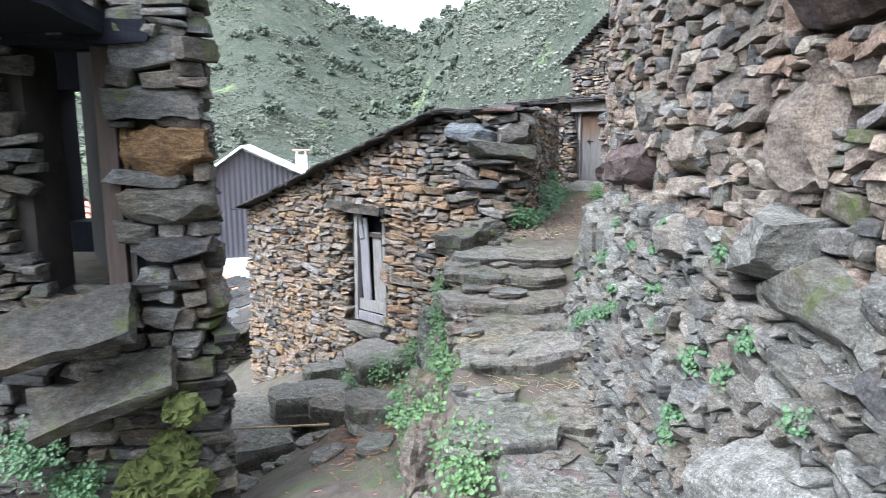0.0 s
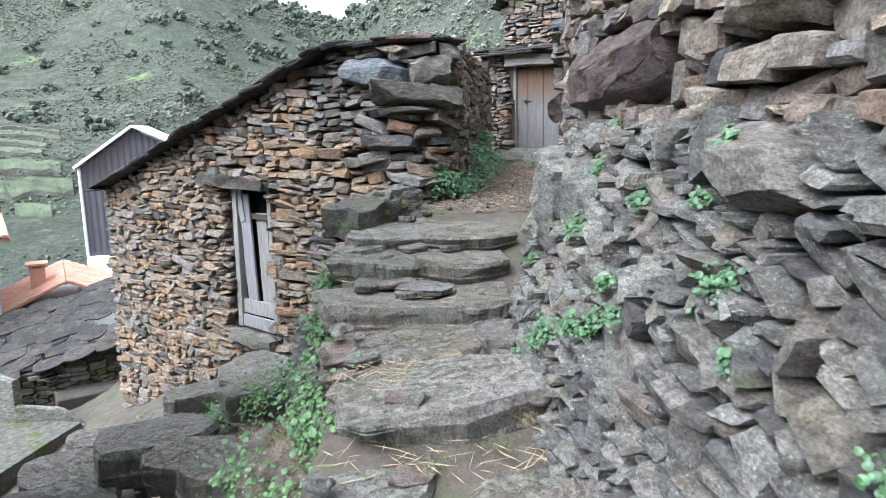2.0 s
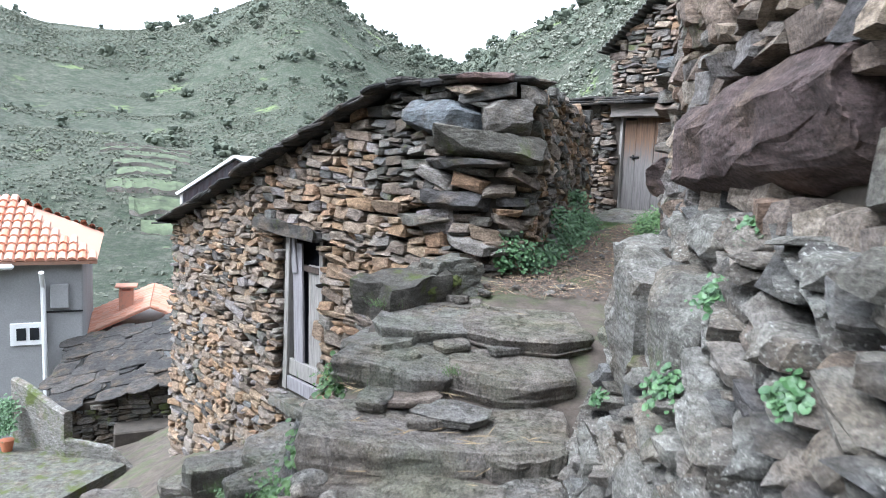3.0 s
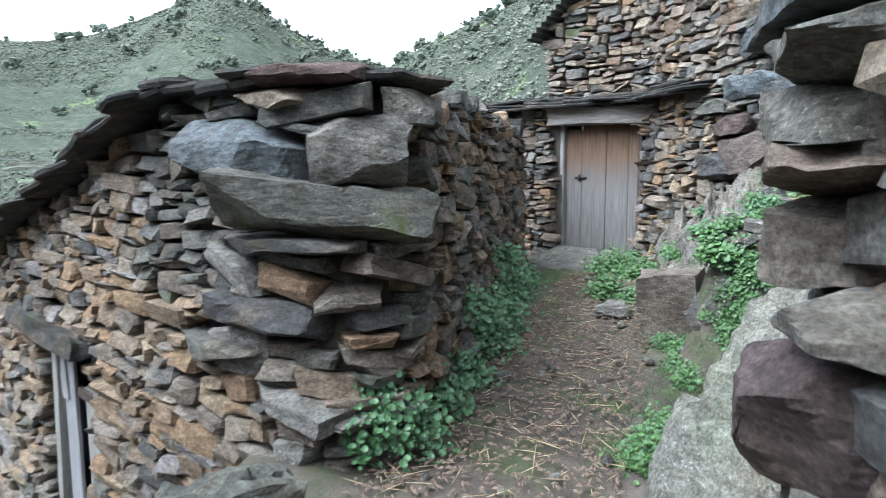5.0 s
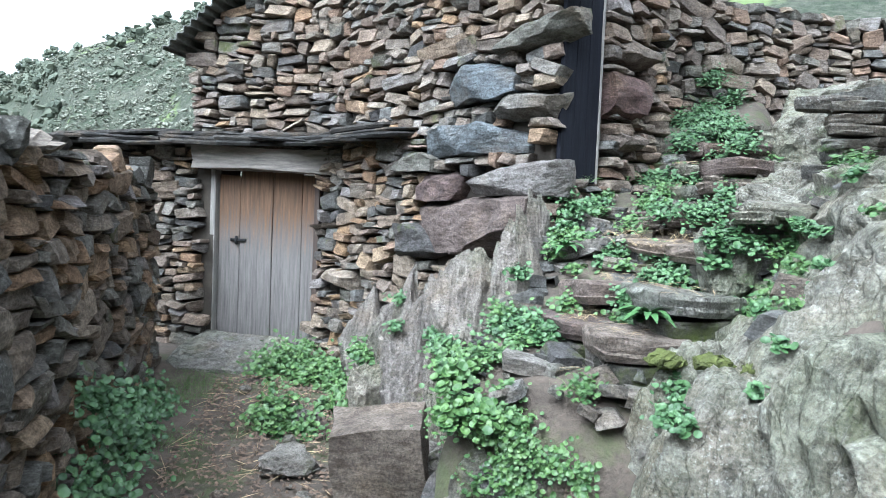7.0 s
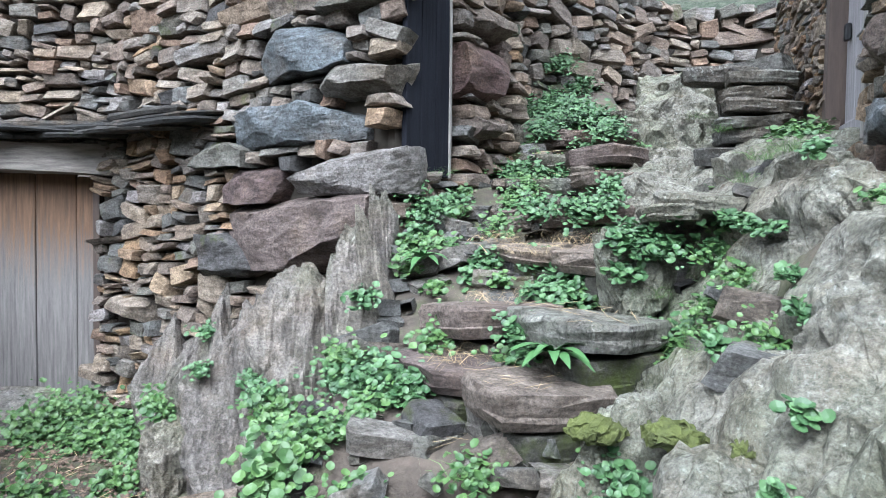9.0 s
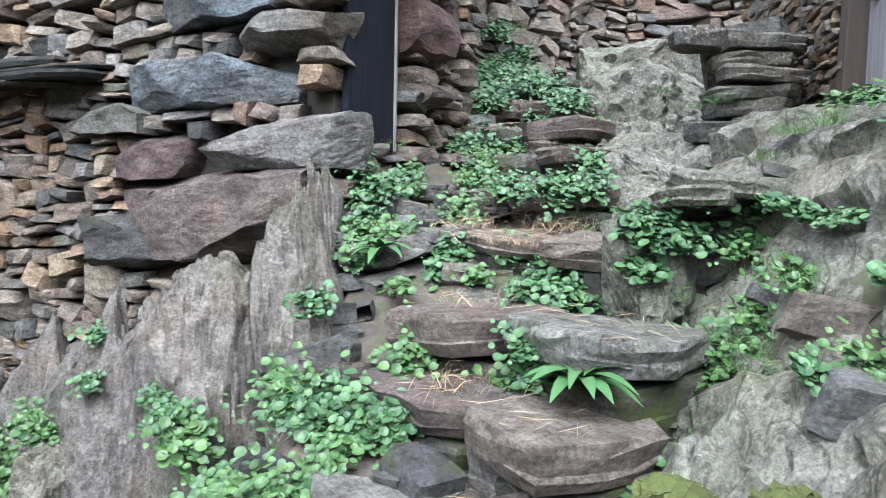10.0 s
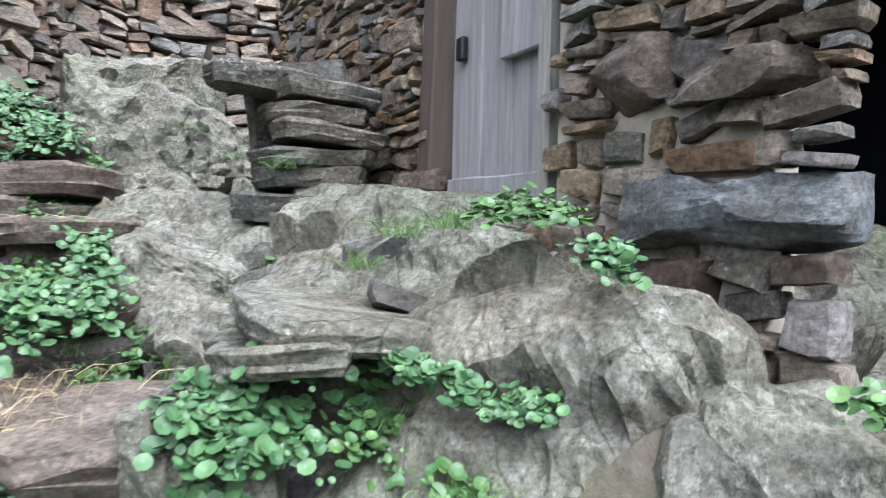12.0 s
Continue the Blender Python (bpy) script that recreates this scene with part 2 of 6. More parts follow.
def leaf_material(name, a, c, rough=0.5):
    m, n, l, b = nodes_of(name)
    rnd = n.new("ShaderNodeNewGeometry").outputs["Random Per Island"]
    col = ramp(n, l, rnd, [(0, a), (1, c)])
    l.new(col, b.inputs["Base Color"])
    b.inputs["Roughness"].default_value = rough
    return m


M_PENNY = leaf_material("pennywort_leaf", (0.026, 0.07, 0.024), (0.08, 0.158, 0.06), 0.5)
M_IVY = leaf_material("creeper_leaf", (0.03, 0.078, 0.022), (0.09, 0.165, 0.046))
M_GRASS = leaf_material("grass_blade", (0.045, 0.11, 0.025), (0.13, 0.22, 0.06), 0.6)
M_BROAD = leaf_material("broad_plant_leaf", (0.035, 0.10, 0.03), (0.075, 0.165, 0.055), 0.5)
M_BUSH = leaf_material("hill_scrub", (0.08, 0.09, 0.066), (0.13, 0.135, 0.10), 0.9)
M_TREE = leaf_material("hill_tree_crowns", (0.062, 0.076, 0.056), (0.10, 0.114, 0.082), 0.9)
M_HAZEBUSH = leaf_material("bare_twig_scrub", (0.13, 0.14, 0.11), (0.21, 0.215, 0.175), 0.95)


def hill_material():
    m, n, l, b = nodes_of("hillside_cover")
    a, f = noise_node(n, l, 0.02, 8, 0.65, "World"), noise_node(n, l, 0.25, 8, 0.75, "World")
    c = mix(n, l, step(n, l, a, 0.4, 0.65), (0.092, 0.098, 0.072), (0.145, 0.142, 0.108))
    c = mix(n, l, step(n, l, f, 0.42, 0.62), (0.05, 0.068, 0.038), c)
    h2 = noise_node(n, l, 1.1, 6, 0.7, "World")
    c = mix(n, l, step(n, l, h2, 0.42, 0.6), mix(n, l, 1.0, c, (0.5, 0.55, 0.5), "MULTIPLY"), c)
    g = noise_node(n, l, 0.05, 4, 0.6, "World")
    c = mix(n, l, step(n, l, g, 0.62, 0.68), c, (0.15, 0.20, 0.075))
    l.new(c, b.inputs["Base Color"])
    b.inputs["Roughness"].default_value = 0.95
    bump(n, l, b, (f, 1.0, 2.0))
    return m


M_HILL = hill_material()


# ---- building helpers ----
def mesh_of(name, verts, faces, mats, smooth=False):
    me = bpy.data.meshes.new(name)
    me.from_pydata([tuple(v) for v in verts], [], faces)
    for m in mats if isinstance(mats, (list, tuple)) else [mats]:
        me.materials.append(m)
    if smooth:
        me.polygons.foreach_set("use_smooth", [True] * len(me.polygons))
    me.update()
    return me


def from_bm(name, bm, mat, smooth=False):
    bmesh.ops.recalc_face_normals(bm, faces=bm.faces)
    me = bpy.data.meshes.new(name)
    bm.to_mesh(me)
    bm.free()
    me.materials.append(mat)
    if smooth:
        me.polygons.foreach_set("use_smooth", [True] * len(me.polygons))
    return me


def part(name, me, parent, label="", m=None):
    ob = new(name, me)
    ob.parent = parent
    if m is not None:
        ob.matrix_local = m
    if label:
        ob["label"] = label
    return ob


def thing(name, me, label, category, m=None, group="", kind=""):
    ob = new(name, me)
    if m is not None:
        ob.matrix_world = m
    return tagged(ob, label, category, group, kind)


def empty(name, label, category, m=None, group="", kind=""):
    return thing(name, None, label, category, m, group, kind)


def box_bm(sx, sy, sz, bevel=0.01, rough=0.0, cuts=0, seed=0, base=True):
    """A worn block: x and y centred, z from 0 (or centred), edges bevelled, faces uneven."""
    bm = bmesh.new()
    bmesh.ops.create_cube(bm, size=1, matrix=Matrix.Diagonal((sx, sy, sz, 1)))
    if cuts:
        bmesh.ops.subdivide_edges(bm, edges=bm.edges[:], cuts=cuts, use_grid_fill=True)
    elif bevel:
        bmesh.ops.bevel(bm, geom=bm.edges[:], offset=min(bevel, 0.45 * min(sx, sy, sz)), segments=1, affect="EDGES")
    if base:
        bmesh.ops.translate(bm, verts=bm.verts, vec=(0, 0, sz / 2))
    if rough:
        off = Vector((seed * 3.7, seed * 1.3, seed * 7.1))
        for v in bm.verts:
            d = noise.noise_vector(v.co * (1.2 / max(0.12, min(sx, sy, sz))) + off)
            v.co += Vector(d) * rough
    return bm


def flag_bm(sx, sy, sz, seed, n=13):
    """A split flagstone: ragged outline, layered edge, nearly flat top; z from 0."""
    rg2 = random.Random(seed)
    pts = []
    for k in range(n):
        a = 2 * math.pi * (k + rg2.uniform(-0.3, 0.3)) / n
        c, s = math.cos(a), math.sin(a)
        q = min(0.5 / max(abs(c), abs(s)), 0.62) * rg2.uniform(0.84, 1.06)
        pts.append((c * q * sx, s * q * sy))
    bm = bmesh.new()
    rings = []
    for f, z in ((0.90, 0.0), (0.98, 0.34), (0.95, 0.42), (1.0, 0.82), (0.95, 1.0), (0.6, 1.0), (0.3, 1.0)):
        j = 0.035 if z < 1 else 0.02
        rings.append([bm.verts.new((x * (f + rg2.uniform(-j, j)), y * (f + rg2.uniform(-j, j)), sz * (z + rg2.uniform(-0.09, 0.09) * (0.3 if z in (0, 1) else 1)) + (0.02 * noise.noise((x * 4 * f, y * 4 * f, seed)) if z == 1.0 else 0))) for x, y in pts])
    for ra, rb in zip(rings, rings[1:]):
        for k in range(n):
            bm.faces.new((ra[k], ra[(k + 1) % n], rb[(k + 1) % n], rb[k]))
    top = bm.verts.new((0, 0, sz))
    for k in range(n):
        bm.faces.new((rings[-1][k], rings[-1][(k + 1) % n], top))
    bm.faces.new(list(reversed(rings[0])))
    return bm


def cyl_bm(r0, r1, h, seg=10, z0=0.0):
    bm = bmesh.new()
    bmesh.ops.create_cone(bm, cap_ends=True, segments=seg, radius1=r0, radius2=r1, depth=h, matrix=Matrix.Translation((0, 0, z0 + h / 2)))
    return bm


def plates(p, seed, size, amp, stretch=(1, 1, 1)):
    """How far a broken rock face stands out at p: flat tilted plates of about that size, parted by cracks."""
    q = Vector((p.x * stretch[0], p.y * stretch[1], p.z * stretch[2])) / size
    q += Vector(noise.noise_vector(q * 1.3 + Vector((seed, 0, 0)))) * 0.22
    far, near = noise.voronoi(q)
    c = near[0]
    r = [math.modf(abs(math.sin(c.x * 12.9898 + c.y * 78.233 + c.z * 37.719 + seed + k * 1.7) * 4375.85))[0] - 0.5 for k in range(4)]
    d = q - c
    crack = min(1.0, (far[1] - far[0]) / 0.10)
    return amp * (1.5 * r[0] + 1.6 * (d.x * r[1] + d.y * r[2] + d.z * r[3]) - 0.7 * (1 - crack))


def rock_bm(sx, sy, sz, seed, sub=4, cut=9, rough=0.06, sharp=0.78, stretch=(1, 1, 1), broken=1.0):
    """A faceted boulder: a ball cut by planes, then broken into ledges along its bedding and roughened."""
    rg = random.Random(seed)
    bm = bmesh.new()
    bmesh.ops.create_icosphere(bm, subdivisions=sub, radius=1.0)
    planes = []
    for k in range(cut):
        v = Vector((rg.gauss(0, 1), rg.gauss(0, 1), rg.gauss(0, 1))).normalized()
        planes.append((v, sharp * rg.uniform(0.68, 1.05)))
    off = Vector((seed * 1.7, seed * 2.3, seed * 0.9))
    for v in bm.verts:
        p = v.co.copy()
        for nrm, d in planes:
            e = p.dot(nrm) - d
            if e > 0:
                p -= nrm * e
        if sub > 3:
            w = Vector((p.x * sx, p.y * sy, p.z * sz)) + off
            mean = (sx + sy + sz) / 3
            p *= 1 + broken * (plates(w, seed, 0.30 * mean, 0.13, stretch) + plates(w, seed + 5, 0.11 * mean, 0.045, stretch))
        p += Vector(noise.noise_vector(p * 2.2 + off)) * rough + Vector(noise.noise_vector(p * 15 + off)) * rough * 0.3
        v.co = Vector((p.x * sx * 0.62, p.y * sy * 0.62, p.z * sz * 0.62))
    return bm


# ---- stones of the dry walls ----
def stone_arrays(seed, n=8):
    """One split wall stone in a unit cell: x, z across its face, y outwards from 0 to 1, with angular corners."""
    rg = random.Random(seed)
    tilt = rg.uniform(-0.16, 0.16)
    corner = []
    for sx, sz in ((1, -1), (1, 1), (-1, 1), (-1, -1)):
        corner.append((sx * 0.5 * rg.uniform(0.66, 1.08), sz * 0.5 * rg.uniform(0.64, 1.08) + tilt * sx * 0.4))
    pts = []
    for k in range(4):
        (ax, az), (bx, bz) = corner[k], corner[(k + 1) % 4]
        pts.append((ax, az))
        if rg.random() < 0.8:
            f = rg.uniform(0.3, 0.7)
            o = rg.uniform(-0.06, 0.20)
            mx, mz = ax + (bx - ax) * f, az + (bz - az) * f
            pts.append((mx * (1 + o), mz * (1 + o)))
    n = len(pts)
    tx, tz = rg.uniform(-0.28, 0.28), rg.uniform(-0.30, 0.22)
    verts = [(x * 0.92, 0.0, z * 0.92) for x, z in pts]
    verts += [(x, 0.72 + tx * x + tz * z + rg.uniform(-0.05, 0.05), z) for x, z in pts]
    cut = rg.uniform(0.84, 0.93)
    verts += [(x * cut, 0.92 + tx * x + tz * z + rg.uniform(-0.06, 0.06), z * (cut - 0.05)) for x, z in pts]
    verts.append((rg.uniform(-0.2, 0.2), 0.95 + rg.uniform(-0.05, 0.05), rg.uniform(-0.2, 0.2)))
    faces = []
    for r in (0, n):
        for k in range(n):
            j = (k + 1) % n
            faces.append((r + k, r + j, r + n + j, r + n + k))
    for k in range(n):
        faces.append((2 * n + k, 2 * n + (k + 1) % n, 3 * n))
    return verts, faces


POOL = [stone_arrays(100 + k, 7 + k % 3) for k in range(40)]
POOL_NP = [np.array(v) for v, f in POOL]
POOL_MESH = {}


def pool_mesh(k, mat):
    key = (k, mat.name)
    if key not in POOL_MESH:
        POOL_MESH[key] = mesh_of("stone", POOL[k][0], POOL[k][1], mat)
    return POOL_MESH[key]


class Course:
    """A wall's face: a line on the plan, walked with the outside on its right, leaning back by batter metres a metre."""

    def __init__(self, line, batter=0.0, z0=0.0):
        self.p = [Vector((x, y)) for x, y in line]
        self.batter, self.z0 = batter, z0
        self.s = [0.0]
        for a, b in zip(self.p, self.p[1:]):
            self.s.append(self.s[-1] + (b - a).length)
        self.length = self.s[-1]

    def at(self, u):
        u = min(max(u, 0.0), self.length)
        k = 0
        while k < len(self.s) - 2 and u > self.s[k + 1]:
            k += 1
        a, b = self.p[k], self.p[k + 1]
        return a + (b - a) * ((u - self.s[k]) / max(1e-6, self.s[k + 1] - self.s[k]))

    def frame_at(self, u, z):
        t = (self.at(u + 0.08) - self.at(u - 0.08)).normalized()
        n = Vector((t.y, -t.x))
        p = self.at(u) - n * (self.batter * (z - self.z0))
        return Vector((p.x, p.y, z)), Vector((t.x, t.y, 0)), Vector((n.x, n.y, 0))


def cells(u0, u1, v0, v1, w, h, rg, big=0.12):
    """Cuts a wall's face at random into stone-sized pieces."""
    out, todo = [], [(u0, u1, v0, v1)]
    while todo:
        a, b, c, d = todo.pop()
        cw, ch = b - a, d - c
        lw, lh = w * rg.uniform(0.75, 1.7), h * rg.uniform(0.8, 1.7)
        if rg.random() < big:
            lw, lh = lw * 1.7, lh * 1.5
        if ch > lh and (ch / h > cw / w or cw <= lw):
            m = c + ch * rg.uniform(0.32, 0.68)
            todo += [(a, b, c, m), (a, b, m, d)]
        elif cw > lw:
            m = a + cw * rg.uniform(0.3, 0.7)
            todo += [(a, m, c, d), (m, b, c, d)]
        else:
            out.append((a, b, c, d))
    return out


def stone_wall(owner, course, z0, z1, w, h, mats, depth=0.16, keep=None, marks=(), seed=1, near=None, limit=290, big=0.12, gap=0.012, pick=None, tilt=5.0, dip=0.0):
    """Lays stones on a course: the nearest as objects of their own under owner, the rest joined. keep(u, z): where the wall stands.
    marks: single large stones (u, z, width, height, depth, material, label). pick(u, z): which pair of mats."""
    rg = random.Random(seed)
    laid = []
    boxes = []
    for u, z, mw, mh, md, mat, lab in marks:
        boxes.append((u - mw / 2, u + mw / 2, z - mh / 2, z + mh / 2))
    for a, b, c, d in cells(0, course.length, z0, z1, w, h, rg, big):
        u, z = (a + b) / 2, (c + d) / 2
        if keep and not keep(u, z):
            continue
        hidden = False
        for p, q, r, s in boxes:
            ow, oh = min(b, q) - max(a, p), min(d, s) - max(c, r)
            if ow > 0 and oh > 0 and ow * oh > 0.45 * (b - a) * (d - c):
                hidden = True
        if hidden:
            continue
        wob = noise.noise_vector((u * 1.9, z * 2.3, seed)) + noise.noise_vector((u * 5, z * 6, seed)) * 0.5
        u, z = u + wob.x * w * 0.28, z + wob.z * h * 0.6
        if keep and not keep(u, z):
            continue
        laid.append((u, z, b - a - gap, d - c - gap, depth * rg.uniform(0.75, 1.15), None, ""))
    marked = list(marks)
    if near:
        laid.sort(key=lambda s: (course.at(s[0]) - Vector(near[:2])).length + 0.6 * abs(s[1] - near[2]))
    groups = {}
    for k, (u, z, sw, sh, sd, mat, lab) in enumerate(marked + laid):
        p, t, n = course.frame_at(u, z)
        shape = rg.randrange(len(POOL))
        rot = Matrix.Rotation(radians(rg.gauss(dip, tilt) if k >= len(marked) else rg.gauss(0.5 * dip, 2.5)), 3, "Y")
        basis = Matrix((t, n, Vector((0, 0, 1)))).transposed() @ rot @ Matrix.Rotation(radians(rg.gauss(0, 4)), 3, "Z")
        if mat is None:
            solid, rest = mats[pick(u, z, rg)] if pick else mats[0]
        else:
            solid = rest = mat
        m = Matrix.Translation(p - n * (depth * 0.55)) @ basis.to_4x4() @ Matrix.Diagonal((sw * 1.15, sd, sh * 1.18, 1))
        if k < len(marked):
            bm = box_bm(sw * 1.03, sd, sh * 1.03, 0, 0.13 * min(sw, sh), 9, seed + k, False)
            cuts = []
            for c in range(5):
                a = rg.uniform(0, 2 * math.pi)
                d = Vector((math.cos(a) * rg.uniform(0.6, 1), rg.uniform(0.0, 0.9), math.sin(a))).normalized()
                cuts.append((d, rg.uniform(0.80, 0.98)))
            for v in bm.verts:
                q = Vector((v.co.x / sw, v.co.y / sd, v.co.z / sh)) * 2
                for d, lim in cuts:
                    o = q.dot(d) - lim
                    if o > 0:
                        q -= d * o
                v.co = Vector((q.x * sw, q.y * sd, q.z * sh)) / 2
                v.co += Vector(noise.noise_vector(v.co * 8 + Vector((k, 0, seed)))) * 0.014 + Vector(noise.noise_vector(v.co * 26)) * 0.006
            mb = Matrix.Translation(p + n * (sd * 0.10)) @ basis.to_4x4()
            part("stone", from_bm("stone", bm, solid), owner, lab, mb)
        elif k < limit + len(marked):
            part("stone", pool_mesh(shape, solid), owner, lab, m)
        else:
            groups.setdefault(rest.name, (rest, [], [], []))
            g = groups[rest.name]
            base = sum(len(x) for x in g[1])
            mm = np.array(m)
            g[1].append(POOL_NP[shape] @ mm[:3, :3].T + mm[:3, 3])
            g[2].extend([tuple(i + base for i in f) for f in POOL[shape][1]])
    for rest, vs, fs, _ in groups.values():
        ob = part("stone_rest", mesh_of("stone_rest", np.concatenate(vs), fs, rest), owner)
        ob["kind"] = "stuff"


def core(name, course, z0, z1, thick, mat, keep=None, step_u=0.12, step_z=0.12, back=0.07):
    """The wall's solid body behind its stones, with its openings left out."""
    nu, nz = max(1, round(course.length / step_u)), max(1, round((z1 - z0) / step_z))
    du, dz = course.length / nu, (z1 - z0) / nz
    on = [[not keep or keep((i + 0.5) * du, z0 + (j + 0.5) * dz) for j in range(nz)] for i in range(nu)]
    verts, faces, idx = [], [], {}

    def vert(i, j, side):
        key = (i, j, side)
        if key not in idx:
            p, t, n = course.frame_at(i * du, z0 + j * dz)
            q = p - n * (back + (thick if side else 0))
            idx[key] = len(verts)
            verts.append(tuple(q))
        return idx[key]

    for i in range(nu):
        for j in range(nz):
            if not on[i][j]:
                continue
            a = [vert(i, j, 0), vert(i + 1, j, 0), vert(i + 1, j + 1, 0), vert(i, j + 1, 0)]
            b = [vert(i, j, 1), vert(i + 1, j, 1), vert(i + 1, j + 1, 1), vert(i, j + 1, 1)]
            faces += [tuple(a), tuple(reversed(b))]
            for di, dj, e in ((-1, 0, (3, 0)), (1, 0, (1, 2)), (0, -1, (0, 1)), (0, 1, (2, 3))):
                ii, jj = i + di, j + dj
                if not (0 <= ii < nu and 0 <= jj < nz and on[ii][jj]):
                    faces.append((a[e[1]], a[e[0]], b[e[0]], b[e[1]]))
    return mesh_of(name, verts, faces, mat)


# ---- terrain ----
def lerp_table(x, table):
    if x <= table[0][0]:
        return table[0][1]
    for (a, p), (b, q) in zip(table, table[1:]):
        if x <= b:
            return p + (q - p) * (x - a) / (b - a)
    return table[-1][1]


def smooth(a, b, x):
    t = min(1.0, max(0.0, (x - a) / (b - a)))
    return t * t * (3 - 2 * t)


PATH_Z = [(-3, -0.52), (4.0, -0.52), (5.6, -0.24), (7.0, -0.12), (7.8, 0.06), (8.4, 0.22), (9.5, 0.36), (11.5, 0.42), (13, 0.45), (15, 0.56), (17, 0.7)]
LOW_Z = [(-12, -6.2), (-9, -5.4), (-6, -4.5), (-4, -3.6), (-2, -2.4), (-1.2, -1.9), (0, -1.45), (1, -1.3)]
STAIR_O, STAIR_D = Vector((3.45, 11.0)), Vector((0.807, 0.59))
BANK_A, BANK_D = Vector((1.5, 7.45)), Vector((0.49, 0.872))


def ground_z(x, y):
    zp = lerp_table(y, PATH_Z)
    left = lerp_table(x, LOW_Z) * min(1.0, max(0.62, (y + 1) / 10))
    edge = 0.0 if y < 8.4 else (y - 8.4) * 0.2
    z = left + (zp - left) * smooth(edge - 0.16, edge + 0.06, x)
    p = Vector((x, y))
    d = p - BANK_A
    off = d.x * BANK_D.y - d.y * BANK_D.x
    s = d.dot(BANK_D)
    if s > -0.3:
        top = 0.95 + 0.245 * min(s, 4.2)
        fade = smooth(-0.3, 0.25, s)
        rise = smooth(-0.05, 0.62, off) * fade
        z = z + (max(z, top + 0.12 * max(0.0, off - 0.5)) - z) * rise
    e = p - STAIR_O
    a, c = e.dot(STAIR_D), -e.x * STAIR_D.y + e.y * STAIR_D.x
    if a > -0.9:
        zs = 1.36 + 0.40 * a - 0.10
        inside = smooth(-0.98, -0.5, c) * (1 - smooth(0.46, 0.7, c)) if a < 1.0 else smooth(-0.98, -0.5, c)
        inside *= smooth(-0.35, 0.0, a)
        if x < 4.35 and c > 0.4:
            inside *= 1 - smooth(0.46, 0.7, c)
        z = z + (zs - z) * inside
    if x > 4.15 and y > 12:
        z = max(z, 1.2)
    return z


def ground_mesh():
    nx, ny, x0, y0, st = 150, 196, -9.5, -3.5, 0.12
    verts, faces = [], []
    for j in range(ny):
        for i in range(nx):
            x, y = x0 + i * st, y0 + j * st
            z = ground_z(x, y) + 0.035 * noise.noise((x * 2.1, y * 2.1, 0)) + 0.02 * noise.noise((x * 7, y * 7, 3))
            verts.append((x, y, z))
    for j in range(ny - 1):
        for i in range(nx - 1):
            a = j * nx + i
            faces.append((a, a + 1, a + nx + 1, a + nx))
    return mesh_of("ground", verts, faces, M_EARTH, True)


tagged(new("ground", ground_mesh()), "brown trodden earth between stone walls", "ground", kind="structure")

SKYLINE = [(-180, 16), (-90, 20), (-40, 19), (-20, 16), (-12, 13.2), (-9, 12.1), (-5, 10.9), (0, 8.9), (2, 7.6), (4, 7.9), (7, 8.9), (10, 10.3), (13, 12.0), (15.5, 12.8), (18, 11.6), (21, 10.2), (24, 9.0), (27, 8.4), (33, 8.4), (40, 9.5), (60, 12), (100, 14), (180, 16)]


def far_z(r, az):
    el = lerp_table(az, SKYLINE)
    right = 1 - smooth(-2.5, 3.5, az) if az > -90 else 1.0
    reach = 420 - 215 * right
    low = lerp_table(r, [(6, -4.0), (15, -6.2), (30, -8.5), (45, -12), (70, -14), (110, -12)])
    low = low + (lerp_table(r, [(6, -1.5), (14, -1.0), (30, 0.5), (70, 4), (110, 8)]) - low) * (1 - smooth(-14, -4, az) if az > -120 else 1 - smooth(-180, -120, -az if az > 0 else az))
    top = 1.7 + reach * math.tan(radians(el))
    z = low + (top - low) * smooth(25 + 25 * (1 - right), reach, r) ** 1.15
    if r > reach:
        z = top + (r - reach) * math.tan(radians(el)) * 0.35 - (r - reach) * 0.12
    x, y = -math.sin(radians(az)) * r, 6 + math.cos(radians(az)) * r
    if r > 30:
        z += (noise.noise((x * 0.012, y * 0.012, 5)) * 9 + noise.noise((x * 0.04, y * 0.04, 2)) * 3) * smooth(30, 120, r) * (1 - 0.75 * smooth(0.6, 1.0, r / reach))
    return x, y, z


def far_mesh():
    rs = [6, 9, 13, 18, 24, 31, 39, 48, 58, 70, 84, 100, 118, 138, 160, 182, 200, 205, 215, 240, 270, 300, 335, 370, 400, 420, 450, 600, 1000, 2500]
    azs = [-180 + 4 * k for k in range(36)] + [-36 + 1.0 * k for k in range(92)] + [56 + 4 * k for k in range(31)]
    verts, faces = [], []
    for a in azs:
        for r in rs:
            x, y, z = far_z(r, a)
            if r < 13:
                z = min(z, ground_z(x, y) - 0.8)
            verts.append((x, y, z))
    k, m = len(rs), len(azs)
    for i in range(m):
        for j in range(k - 1):
            b = ((i + 1) % m) * k + j
            faces.append((i * k + j, i * k + j + 1, b + 1, b))
    return mesh_of("hillside", verts, faces, M_HILL, True)


tagged(new("backdrop_hillside", far_mesh()), "scrubby green mountainside with old terraces", "hillside", kind="structure")


